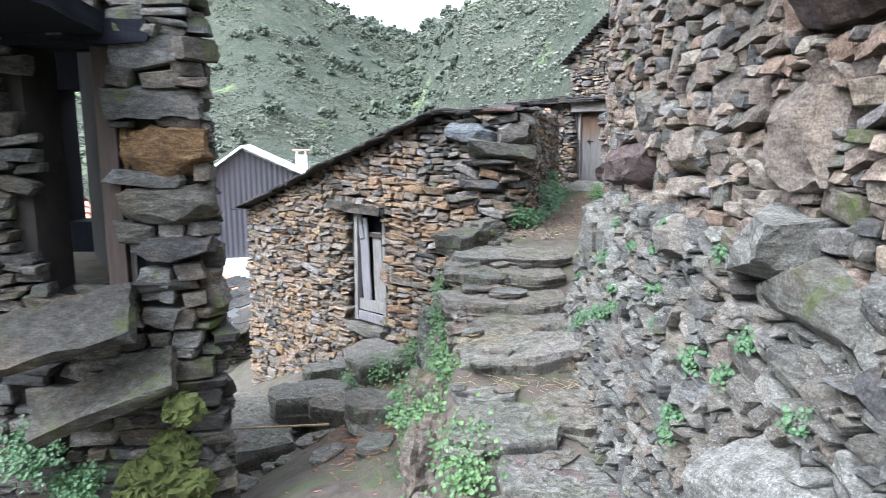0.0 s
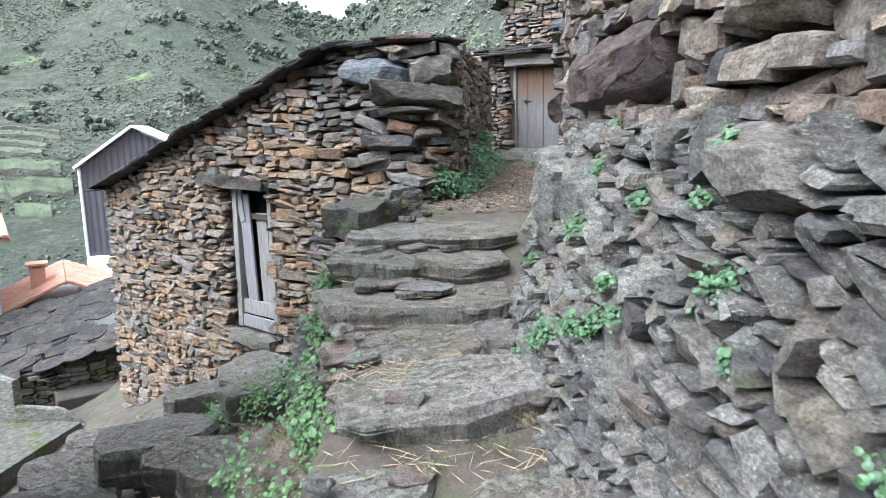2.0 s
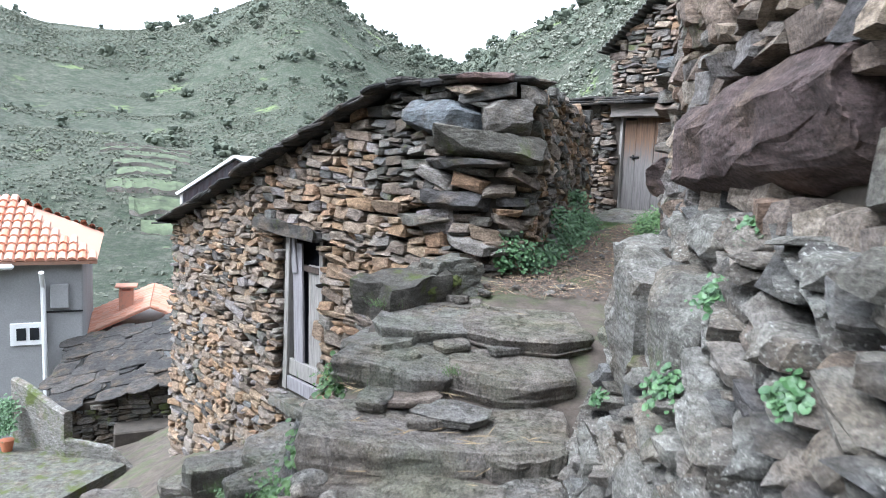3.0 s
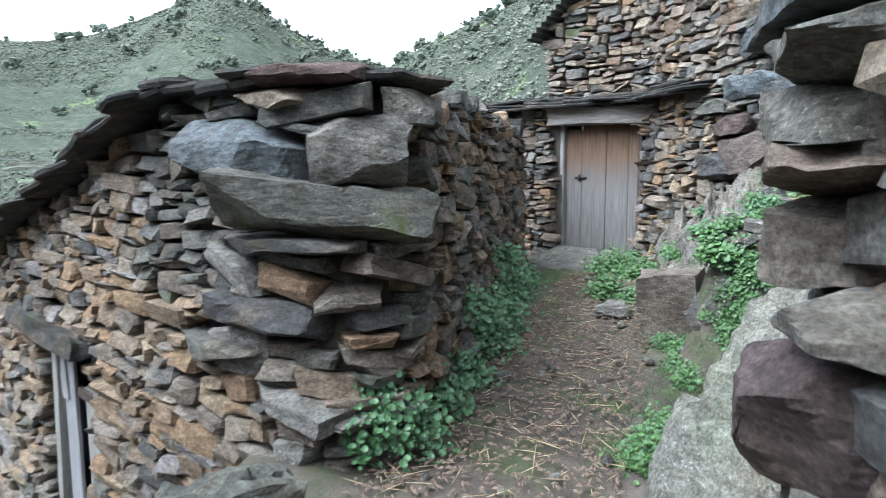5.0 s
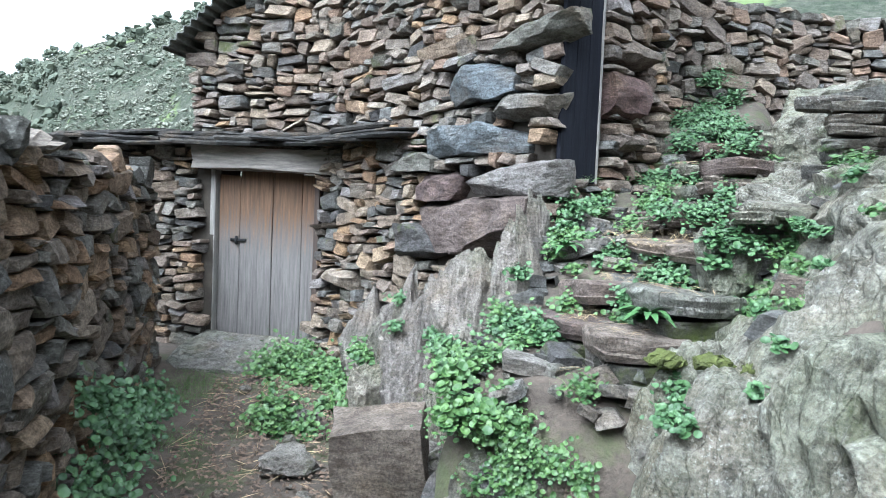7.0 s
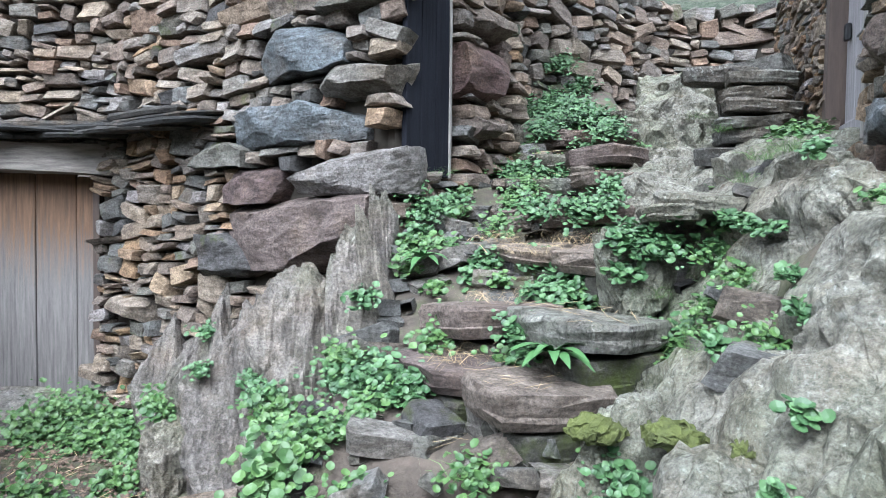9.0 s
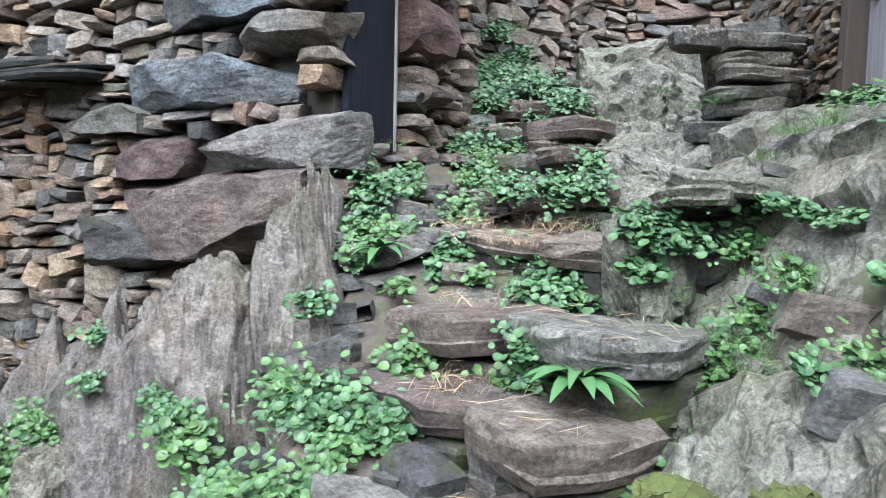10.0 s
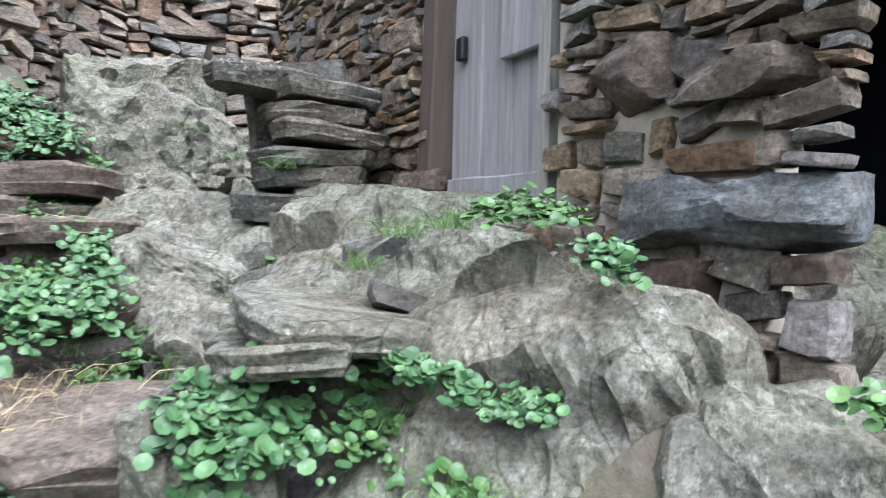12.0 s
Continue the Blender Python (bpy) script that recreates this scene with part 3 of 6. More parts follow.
def clumps(name, count, mat, spread, size, seed, label, stretch=1.0, pile=1):
    rg = random.Random(seed)
    bm = bmesh.new()
    bmesh.ops.create_icosphere(bm, subdivisions=1, radius=1)
    bv, bf = np.array([v.co[:] for v in bm.verts]), [tuple(v.index for v in f.verts) for f in bm.faces]
    bm.free()
    vs, fs = [], []
    for k in range(count):
        if k % pile == 0:
            az, r = spread(rg)
            x0, y0, z0 = far_z(r, az)
            full = size * rg.uniform(0.5, 1.5) * (0.55 + r / 300)
        x, y, z, s = x0, y0, z0, full
        if pile > 1:
            s = full * rg.uniform(0.3, 0.6)
            x, y, z = x0 + rg.gauss(0, 0.5) * full, y0 + rg.gauss(0, 0.5) * full, z0 + rg.uniform(0.0, 1.1) * full * stretch
        jit = np.array([[rg.uniform(0.35, 1.5)] for _ in bv])
        q = bv * jit * np.array([s, s, s * 0.75 * stretch]) + np.array([x, y, z + s * 0.35 * stretch])
        base = k * len(bv)
        vs.append(q)
        fs.extend([tuple(i + base for i in f) for f in bf])
    me = mesh_of(name, np.concatenate(vs), fs, mat)
    tagged(new(name, me), label, "shrubs", kind="stuff")


clumps("hill_scrub", 46000, M_BUSH, lambda g: (g.uniform(-16, 36), 70 + 345 * g.random() ** 0.75), 0.24, 5, "low green scrub over the mountainside")
clumps("hill_trees", 5200, M_TREE, lambda g: (g.choice((g.gauss(2.5, 2.5), g.gauss(14, 9), g.gauss(-10, 4))), g.uniform(130, 390)), 1.15, 6, "dark evergreen trees on the mountainside", 1.2, 10)
clumps("bare_scrub", 15000, M_HAZEBUSH, lambda g: (g.uniform(-18, 20), g.uniform(45, 150)), 0.5, 7, "pale bare winter scrub on the near slope", 1.0, 6)



def terrace(r, a0, a1, seed):
    """One old terrace: a dry wall following the slope and the grassy bench behind it."""
    rg2 = random.Random(seed)
    wv, wf, gv, gf = [], [], [], []
    n = int((a1 - a0) / 0.35)
    for i in range(n + 1):
        a = a0 + (a1 - a0) * i / n
        rr = r + 1.6 * noise.noise((a * 0.5, seed, 0))
        x, y, z = far_z(rr, a)
        x2, y2, z2 = far_z(rr + 4.5, a)
        h = 0.4 + rg2.uniform(-0.2, 0.2)
        wv += [(x, y, z - 1.5), (x, y, z + h), (x2, y2, z + h), (x2, y2, z - 1.5)]
        gv += [(x, y, z + h + 0.02), (x2, y2, max(z2, z + h) + 0.1)]
    for i in range(n):
        for k in range(3):
            wf.append((4 * i + k, 4 * i + k + 1, 4 * i + k + 5, 4 * i + k + 4))
        gf.append((2 * i, 2 * i + 1, 2 * i + 3, 2 * i + 2))
    t = empty("terrace", "old dry-stone terrace with a green bench on the hillside", "terrace", group="hill terraces")
    part("retaining_wall", mesh_of("retaining_wall", wv, wf, M_GREY_I), t)
    part("bench", mesh_of("bench", gv, gf, M_BENCH), t, "green grass")


M_BENCH = plain_material("terrace_grass", (0.066, 0.084, 0.044), 0.95, 0.6, 0.4, 6)
rg = random.Random(12)
for k in range(10):
    terrace(92 + 6.5 * k, rg.uniform(23, 25.5), rg.uniform(26.5, 30), 700 + k)

# ---- hut with the slate roof ----
HUT = Course([(-4.25, 15.05), (0.45, 10.25), (0.78, 9.98), (1.05, 9.98), (1.22, 10.2), (2.5, 15.3)], 0.02, 0.4)
HUT_CORNER = 6.72
HUT_DOOR = (HUT_CORNER - 2.95, HUT_CORNER - 2.12)


def hut_top(u):
    return lerp_table(u, [(0, 0.22), (3.5, 1.32), (HUT_CORNER - 0.75, 2.05), (HUT_CORNER + 0.3, 2.05), (HUT_CORNER + 1.3, 2.08), (HUT_CORNER + 2.0, 2.16), (20, 2.22)])


def hut_keep(u, z):
    if z > hut_top(u):
        return False
    if z < ground_z(*HUT.at(u)) - 0.3:
        return u < HUT_CORNER - 1 and z > -4.2
    return not (HUT_DOOR[0] < u < HUT_DOOR[1] and -1.6 < z < 0.42)


def hut_lay(u, z):
    return hut_keep(u, z) and not (HUT_DOOR[0] - 0.07 < u < HUT_DOOR[1] + 0.07 and -1.6 < z < 0.46)


def hut_pick(u, z, rg):
    if u > HUT_CORNER - 0.05:
        return rg.choice((0, 0, 3, 2, 0))
    if u > HUT_CORNER - 1.1 and z > 1.1:
        return 2 if rg.random() < 0.6 else 1
    return 0 if rg.random() < 0.86 else 2


hut = tagged(new("wall_hut", core("wall_core", HUT, -4.3, 2.25, 0.45, M_CORE, hut_keep)), "dry-stone hut wall of warm brown schist", "stone wall", kind="structure")
HC = HUT_CORNER
stone_wall(hut, HUT, -4.2, 2.25, 0.29, 0.10, [(M_WARM, M_WARM_I), (M_DARK, M_DARK_I), (M_GREY, M_GREY_I), (M_PALE, M_PALE_I)], 0.16, hut_lay,
           [(6.66, 1.76, 0.85, 0.30, 0.26, M_BLUE, "large blue-grey boulder"), (7.36, 1.77, 0.42, 0.30, 0.22, M_GREY, ""), (7.21, 1.52, 0.95, 0.23, 0.30, M_GREY, ""),
            (6.96, 1.36, 0.80, 0.09, 0.28, M_GREY, ""), (6.86, 1.02, 0.62, 0.17, 0.26, M_GREY, ""), (6.46, 0.82, 0.75, 0.11, 0.24, M_GREY, ""), (7.14, 2.10, 0.45, 0.08, 0.24, M_MAROON, ""),
            (7.91, 1.99, 0.75, 0.15, 0.2, M_GREY, ""), (6.96, 2.0, 0.4, 0.11, 0.22, M_RED, ""), (7.76, 1.66, 0.32, 0.16, 0.18, M_DARK, ""), (7.06, 0.65, 0.5, 0.12, 0.24, M_GREY, ""), (7.31, 1.13, 0.28, 0.12, 0.2, M_WARM, "")],
           31, (1.0, 9.9, 1.2), 290, 0.16, pick=hut_pick, tilt=8)


def slab_bm(sx, sy, sz, seed):
    """A split slate: flat, with a ragged outline."""
    rg = random.Random(seed)
    bm = bmesh.new()
    pts = []
    for k in range(12):
        a = 2 * math.pi * k / 12
        c, s = math.cos(a), math.sin(a)
        q = 0.5 / max(abs(c), abs(s)) * rg.uniform(0.86, 1.04)
        pts.append((c * q * sx, s * q * sy))
    top = [bm.verts.new((x * 0.97, y * 0.97, sz * rg.uniform(0.85, 1.1))) for x, y in pts]
    mid = [bm.verts.new((x, y, sz * 0.55)) for x, y in pts]
    bot = [bm.verts.new((x * 0.95, y * 0.95, 0)) for x, y in pts]
    ct, cb = bm.verts.new((0, 0, sz)), bm.verts.new((0, 0, 0))
    for k in range(12):
        j = (k + 1) % 12
        bm.faces.new((top[k], top[j], ct))
        bm.faces.new((bot[j], bot[k], cb))
        bm.faces.new((mid[k], mid[j], top[j], top[k]))
        bm.faces.new((bot[k], bot[j], mid[j], mid[k]))
    return bm


SLABS = [from_bm("slate", slab_bm(1, 1, 1, 40 + k), M_SLATE) for k in range(8)]


def slate(owner, p, t, n, sx, sy, sz, rg, pitch=0.0, along=0.0):
    basis = Matrix((t, n, Vector((0, 0, 1)))).transposed()
    basis = basis @ Matrix.Rotation(radians(along), 3, "Y") @ Matrix.Rotation(radians(pitch), 3, "X") @ Matrix.Rotation(radians(rg.gauss(0, 5)), 3, "Z")
    return part("slate", SLABS[rg.randrange(8)], owner, "", Matrix.Translation(p) @ basis.to_4x4() @ Matrix.Diagonal((sx, sy, sz, 1)))


roof = empty("roof_hut", "roof of dark overlapping slate slabs on a hut", "slate roof", kind="structure")
rg = random.Random(8)
u = 0.0
while u < HC + 1.7:
    p, t, n = HUT.frame_at(u, hut_top(u) + 0.01)
    slope = math.degrees(math.atan2(hut_top(u + 0.2) - hut_top(u - 0.2), 0.4))
    for layer in range(2):
        w = rg.uniform(0.45, 0.95) if u < HC - 1.3 else rg.uniform(0.35, 0.55)
        slate(roof, p + n * ((0.03 if u < HC - 0.5 else -0.10 if u < HC + 0.15 else -0.30) - 0.10 * layer + rg.uniform(-0.05, 0.05)) + Vector((0, 0, 0.03 * layer + rg.uniform(-0.01, 0.015))), t, n, w, rg.uniform(0.4, 0.6), rg.uniform(0.025, 0.05), rg, rg.uniform(-3, 3), -slope + rg.uniform(-4, 3))
    u += rg.uniform(0.2, 0.34)
# the roof's inner slates, from the eaves to its far side
for k in range(150):
    uu = rg.uniform(0.3, HC + 1.2)
    p, t, n = HUT.frame_at(uu, hut_top(uu))
    back = rg.uniform(0.35, 2.3)
    back = min(back, 0.3 + 1.1 * abs(uu - HC), 2.3 if uu < HC - 0.3 else 0.42)
    slope = math.degrees(math.atan2(hut_top(uu + 0.2) - hut_top(uu - 0.2), 0.4))
    slate(roof, p - n * back + Vector((0, 0, 0.03 + (0.02 if uu < HC - 0.3 else -0.05) * back + rg.uniform(0, 0.04))), t, n, rg.uniform(0.5, 0.9), rg.uniform(0.45, 0.7), 0.035, rg, 1, -slope)


def plank_bm(w, h, d, seed, ragged=0.01):
    """A weathered board standing on its foot: x wide, y thick, z up."""
    rg2 = random.Random(seed)
    bm = box_bm(w, d, h, 0.004)
    bmesh.ops.subdivide_edges(bm, edges=[e for e in bm.edges if abs((e.verts[0].co - e.verts[1].co).z) > 0.5 * h], cuts=5)
    for v in bm.verts:
        v.co.x += ragged * noise.noise((v.co.z * 3, seed, v.co.x * 2)) + rg2.uniform(-0.001, 0.001)
        v.co.y += 0.4 * ragged * noise.noise((v.co.z * 2.3, seed + 9, 0))
        if v.co.z > 0.9 * h:
            v.co.z += rg2.uniform(-0.012, 0.012)
    return bm


def in_wall(course, u, z, out=0.0):
    p, t, n = course.frame_at(u, z)
    return Matrix.Translation(p + n * out) @ Matrix((t, n, Vector((0, 0, 1)))).transposed().to_4x4()


# hut door: two loose boards behind a leaning jamb, crossbars below
uc = sum(HUT_DOOR) / 2
door = empty("door_hut", "old grey plank door hanging loose in its frame", "door", in_wall(HUT, uc, -1.55, -0.14), kind="structure")
part("jamb", from_bm("jamb", plank_bm(0.10, 1.98, 0.10, 1), M_WOOD), door, "", pose(-0.40, 0.06, 0, 0, 1.5, 0))
part("jamb", from_bm("jamb", plank_bm(0.08, 1.98, 0.09, 2), M_WOOD), door, "", pose(0.38, 0.03, 0))
part("board", from_bm("board", plank_bm(0.22, 1.5, 0.03, 3), M_VIOLETWOOD), door, "pale loose board leaning in the doorway", pose(-0.12, 0.05, 0.38, 0, -3, 0))
part("board", from_bm("board", plank_bm(0.24, 1.25, 0.03, 4), M_WOOD), door, "", pose(0.16, 0.0, 0.38, 0, -2, 0))
part("board", from_bm("board", plank_bm(0.12, 0.45, 0.03, 14), M_VIOLETWOOD), door, "", pose(-0.22, 0.07, 1.5, 0, -9, 0))
part("crossbar", from_bm("crossbar", plank_bm(0.20, 0.76, 0.05, 5), M_WOOD), door, "", pose(0.38, 0.05, 0.30, 0, -90, 0))
part("crossbar", from_bm("crossbar", plank_bm(0.17, 0.74, 0.05, 6), M_VIOLETWOOD), door, "", pose(0.37, 0.07, 0.09, 0, -90, 0))
part("crossbar", from_bm("crossbar", plank_bm(0.07, 0.74, 0.05, 7), M_DARKWOOD), door, "", pose(0.37, 0.02, 1.58, 0, -90, 0))
# black sheet closing the doorway, painted for the darkness inside the hut
part("backing", from_bm("backing", box_bm(0.84, 0.03, 2.0, 0.005), M_BLACKWOOD_SHADE), door, "", pose(0, -0.10, 0))
thing("hut_lintel", from_bm("hut_lintel", box_bm(1.55, 0.34, 0.13, 0, 0.05, 4, 3), M_DARK), "thick weathered slab lintel over the hut door", "lintel", in_wall(HUT, uc - 0.30, 0.44, -0.02) @ pose(0, 0, 0, 0, 2, 0))
thing("door_sill", from_bm("door_sill", box_bm(0.95, 0.3, 0.13, 0, 0.03, 4, 5), M_STEP), "grey stone sill under the hut door", "stone sill", in_wall(HUT, uc + 0.05, -1.72, 0.02))
thing("flagstone", from_bm("flagstone", flag_bm(1.4, 1.0, 0.30, 8), M_STEP), "large grey flagstone before the hut door", "flagstone", pose(-1.05, 11.0, -2.08, 4, 5, -44))

# ---- the tall wall along the path, and the rough footing under it ----
TALL = Course([(5.2, 8.9), (2.2, 8.3), (2.02, 8.2), (1.92, 8.0), (1.70, 7.0), (1.66, 5.0), (1.72, 3.0), (1.70, -3.0)], 0.015, 1.2)


def tall_keep(u, z):
    return z > 1.08


def tall_pick(u, z, rg):
    return 0 if rg.random() < 0.7 else 1


tall = tagged(new("wall_tall", core("wall_core", TALL, 1.0, 3.7, 0.5, M_CORE)), "tall rubble wall of reddish brown schist beside the path", "stone wall", kind="structure")
uk = TALL.length
stone_wall(tall, TALL, 1.08, 3.75, 0.19, 0.11, [(M_RED, M_RED_I), (M_GREY, M_GREY_I)], 0.17, None,
           [(uk - 6.3, 1.72, 0.62, 0.48, 0.2, M_BLOCK, "brown shield-shaped boulder"), (uk - 6.0, 2.35, 0.8, 0.3, 0.2, M_MAROON, "long maroon stone"),
            (uk - 9.1, 1.46, 1.15, 0.38, 0.2, M_MAROON, ""), (uk - 11.05, 1.31, 0.40, 0.24, 0.26, M_MAROON, "dark rust-stained boulder"), (uk - 8.6, 1.92, 0.45, 0.36, 0.2, M_GREY, ""), (uk - 7.7, 1.62, 0.5, 0.28, 0.2, M_RED, ""),
            (uk - 11.0, 1.69, 0.30, 0.07, 0.24, M_RED, ""), (uk - 11.05, 1.77, 0.36, 0.075, 0.24, M_PALE, ""), (uk - 11.0, 1.85, 0.40, 0.08, 0.25, M_PALE, ""), (uk - 11.05, 1.945, 0.48, 0.10, 0.26, M_BLUE, ""), (uk - 11.1, 1.58, 0.26, 0.12, 0.22, M_GREY, ""), (uk - 10.9, 1.48, 0.24, 0.07, 0.22, M_GREY, "")],
           47, (1.6, 5.5, 1.6), 290, 0.16, pick=tall_pick, tilt=9)

FOOT = Course([(2.05, 8.2), (1.62, 7.75), (1.40, 7.3), (1.29, 6.6), (1.22, 5.0), (1.28, 3.2), (1.25, -3.0)], 0.33, 0.0)


def foot_keep(u, z):
    return z < 1.14


foot = tagged(new("wall_footing", core("wall_core", FOOT, -0.8, 1.16, 0.7, M_CORE)), "leaning footing of tumbled grey schist with lichen", "stone wall", kind="structure")
uf = FOOT.length
stone_wall(foot, FOOT, -0.75, 1.2, 0.165, 0.085, [(M_PALE, M_PALE_I), (M_GREY, M_GREY_I)], 0.2, None,
           [(uf - 6.3, 1.2, 0.52, 0.38, 0.38, M_PALE, "large pale pentagonal boulder"), (uf - 7.55, 1.05, 0.6, 0.22, 0.3, M_GREY, ""), (uf - 5.6, 0.1, 0.75, 0.7, 0.35, M_PALE, "large lichen-covered boulder"),
            (uf - 9.9, 0.62, 0.55, 0.7, 0.24, M_PALE, ""), (uf - 10.6, 0.55, 0.5, 0.8, 0.24, M_PALE, ""), (uf - 9.2, 0.75, 0.4, 0.45, 0.22, M_PALE, ""), (uf - 5.8, 1.02, 0.6, 0.3, 0.25, M_GREY, "")],
           53, (1.2, 4.8, 0.4), 290, 0.12, pick=lambda u, z, g: 0 if g.random() < 0.62 else 1, tilt=14, dip=22, gap=0.02)

# ---- ruined house corner with a window ----
RUIN = Course([(-7.5, 5.3), (-1.95, 5.3), (-1.84, 5.36), (-1.84, 5.5), (-3.6, 8.3)], 0.0)
WIN = (7.5 - 3.12, 7.5 - 2.46)


def ruin_keep(u, z):
    return not (WIN[0] < u < WIN[1] and 0.55 < z < 2.45)


ruin = tagged(new("wall_ruin", core("wall_core", RUIN, -3.6, 4.6, 0.5, M_CORE_SHADE, ruin_keep)), "dark schist corner of a ruined house", "stone wall", kind="structure")
stone_wall(ruin, RUIN, -3.5, 4.6, 0.34, 0.13, [(M_GREY, M_GREY_I), (M_DARK, M_DARK_I)], 0.17, ruin_keep,
           [(7.5 - 2.12, 1.62, 0.68, 0.36, 0.2, M_OCHRE, "ochre cornerstone"), (7.5 - 2.1, 1.22, 0.66, 0.3, 0.2, M_GREY, ""), (7.5 - 2.1, 0.9, 0.62, 0.2, 0.2, M_GREY, ""), (7.5 - 2.15, 2.0, 0.66, 0.24, 0.2, M_GREY, "")],
           61, (-1.9, 5.3, 0.8), 200, 0.12, pick=lambda u, z, g: 0 if g.random() < 0.6 else 1)
thing("window_post", from_bm("window_post", plank_bm(0.15, 1.95, 0.14, 8), M_DARKWOOD), "dark upright wooden post in the ruin's window", "post", pose(-2.56, 5.42, 0.56))
# lintel's black carries the shade above the window
thing("window_lintel", from_bm("window_lintel", box_bm(1.3, 0.4, 0.16, 0, 0.03, 4, 6), M_BLACKWOOD_SHADE), "timber lintel over the ruin's window, painted black for shade", "lintel", pose(-2.8, 5.42, 2.42))
thing("window_ledge", from_bm("window_ledge", box_bm(1.0, 0.55, 0.10, 0, 0.04, 5, 9), M_DARK), "mossy slanting stone ledge under the ruin's window", "stone ledge", pose(-2.78, 4.95, 0.32, 32, -14, 10))
thing("window_ledge", from_bm("window_ledge", box_bm(1.1, 0.45, 0.10, 0, 0.04, 5, 12), M_DARK), "grey slab jutting from the ruin's foot", "stone ledge", pose(-2.55, 5.02, -0.22, 26, -20, 8))
# added slab: shades the wall, and its black paints the overhead shade
thing("ruin_eave", from_bm("ruin_eave", box_bm(3.4, 1.5, 0.16, 0, 0.04, 5, 10), M_BLACKWOOD_SHADE), "black slab added over the ruin for the shade up there", "eave", pose(-4.15, 4.95, 2.56, -3, 2, 2))
# inside of the ruin: back wall black for shade, unseen ceiling keeps light out
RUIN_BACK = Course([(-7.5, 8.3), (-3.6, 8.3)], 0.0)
tagged(new("wall_ruin_back", core("wall_core", RUIN_BACK, -3.6, 4.6, 0.4, M_BLACKWOOD_SHADE, lambda u, z: not (2.9 < u < 3.35 and 0.7 < z < 2.3))), "inner wall of the ruined house, painted black for shade", "stone wall", kind="structure")
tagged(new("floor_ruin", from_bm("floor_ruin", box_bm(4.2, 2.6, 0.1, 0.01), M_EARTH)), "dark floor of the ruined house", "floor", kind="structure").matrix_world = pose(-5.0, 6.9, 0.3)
tagged(new("ceiling_ruin", from_bm("ceiling_ruin", box_bm(4.4, 2.8, 0.12, 0.01), M_DARKWOOD)), "unseen ceiling added to keep the ruin's inside dark", "ceiling", kind="structure").matrix_world = pose(-5.0, 6.8, 4.5)

# ---- house above the shed, and the shed front ----
SHED = Course([(1.6, 16.95), (2.3, 16.3), (3.72, 14.99), (3.86, 14.7), (4.26, 12.62), (4.33, 12.36), (4.45, 12.34), (5.5, 12.6), (5.62, 12.8), (5.9, 16.5)], 0.02, 1.0)
S0 = 0.955
SHED_DOOR = (S0 + 0.96, S0 + 1.98)
S_CORNER = SHED.s[5]
DARK_DOOR = (S_CORNER + 0.10, S_CORNER + 0.47)


def shed_top(u):
    if u < S0 + 0.72:
        return 2.45
    return min(5.6, 3.35 + 0.85 * (u - S0 - 0.72))


def shed_keep(u, z):
    if z > shed_top(u):
        return False
    if u > S0 + 2.6 and z < 1.0:
        return False
    if DARK_DOOR[0] < u < DARK_DOOR[1] and 2.15 < z < 4.0:
        return False
    return not (SHED_DOOR[0] < u < SHED_DOOR[1] and 0.6 < z < 2.26)


def shed_lay(u, z):
    if DARK_DOOR[0] - 0.1 < u < DARK_DOOR[1] + 0.1 and 2.15 < z < 4.0:
        return False
    return shed_keep(u, z) and not (SHED_DOOR[0] - 0.09 < u < SHED_DOOR[1] + 0.07 and 0.6 < z < 2.3)


shed = tagged(new("wall_shed_house", core("wall_core", SHED, 0.2, 6.5, 0.45, M_CORE, shed_keep)), "rubble wall of brown and grey schist over a small shed door", "stone wall", kind="structure")


def su(x):
    return S0 + 2.05 + x


stone_wall(shed, SHED, 0.3, 6.5, 0.20, 0.09, [(M_WARM, M_WARM_I), (M_GREY, M_GREY_I), (M_RED, M_RED_I)], 0.16, shed_lay,
           [(su(1.98), 1.86, 1.12, 0.36, 0.22, M_BLOCK, "large brown boulder in the wall"), (su(1.9), 2.42, 0.95, 0.18, 0.22, M_BLUE, "long blue-grey stone"), (su(2.0), 2.80, 0.6, 0.24, 0.24, M_BLUE, "blue-grey boulder"),
            (su(2.35), 2.15, 0.7, 0.22, 0.2, M_RED, ""), (su(1.65), 2.12, 0.42, 0.2, 0.2, M_MAROON, ""), (su(1.45), 1.72, 0.42, 0.24, 0.2, M_GREY, ""), (su(2.45), 3.05, 0.6, 0.16, 0.2, M_GREY, ""), (su(2.4), 2.62, 0.5, 0.16, 0.2, M_GREY, ""),
            (su(1.35), 2.3, 0.5, 0.14, 0.2, M_GREY, ""), (su(2.5), 3.4, 0.7, 0.2, 0.2, M_GREY, ""), (su(0.35), 1.35, 0.5, 0.14, 0.2, M_WARM, ""),
            (S_CORNER + 0.75, 2.45, 0.3, 0.14, 0.2, M_RED, ""), (S_CORNER + 0.75, 2.75, 0.42, 0.3, 0.2, M_MAROON, ""), (S_CORNER + 0.8, 3.05, 0.4, 0.16, 0.2, M_GREY, "")],
           71, (4.0, 13.0, 1.9), 290, 0.1, tilt=9, pick=lambda u, z, g: g.choice((0, 0, 0, 1, 1, 2)) if z < 2.4 and u < su(1.5) else g.choice((2, 2, 2, 1, 1, 0)))

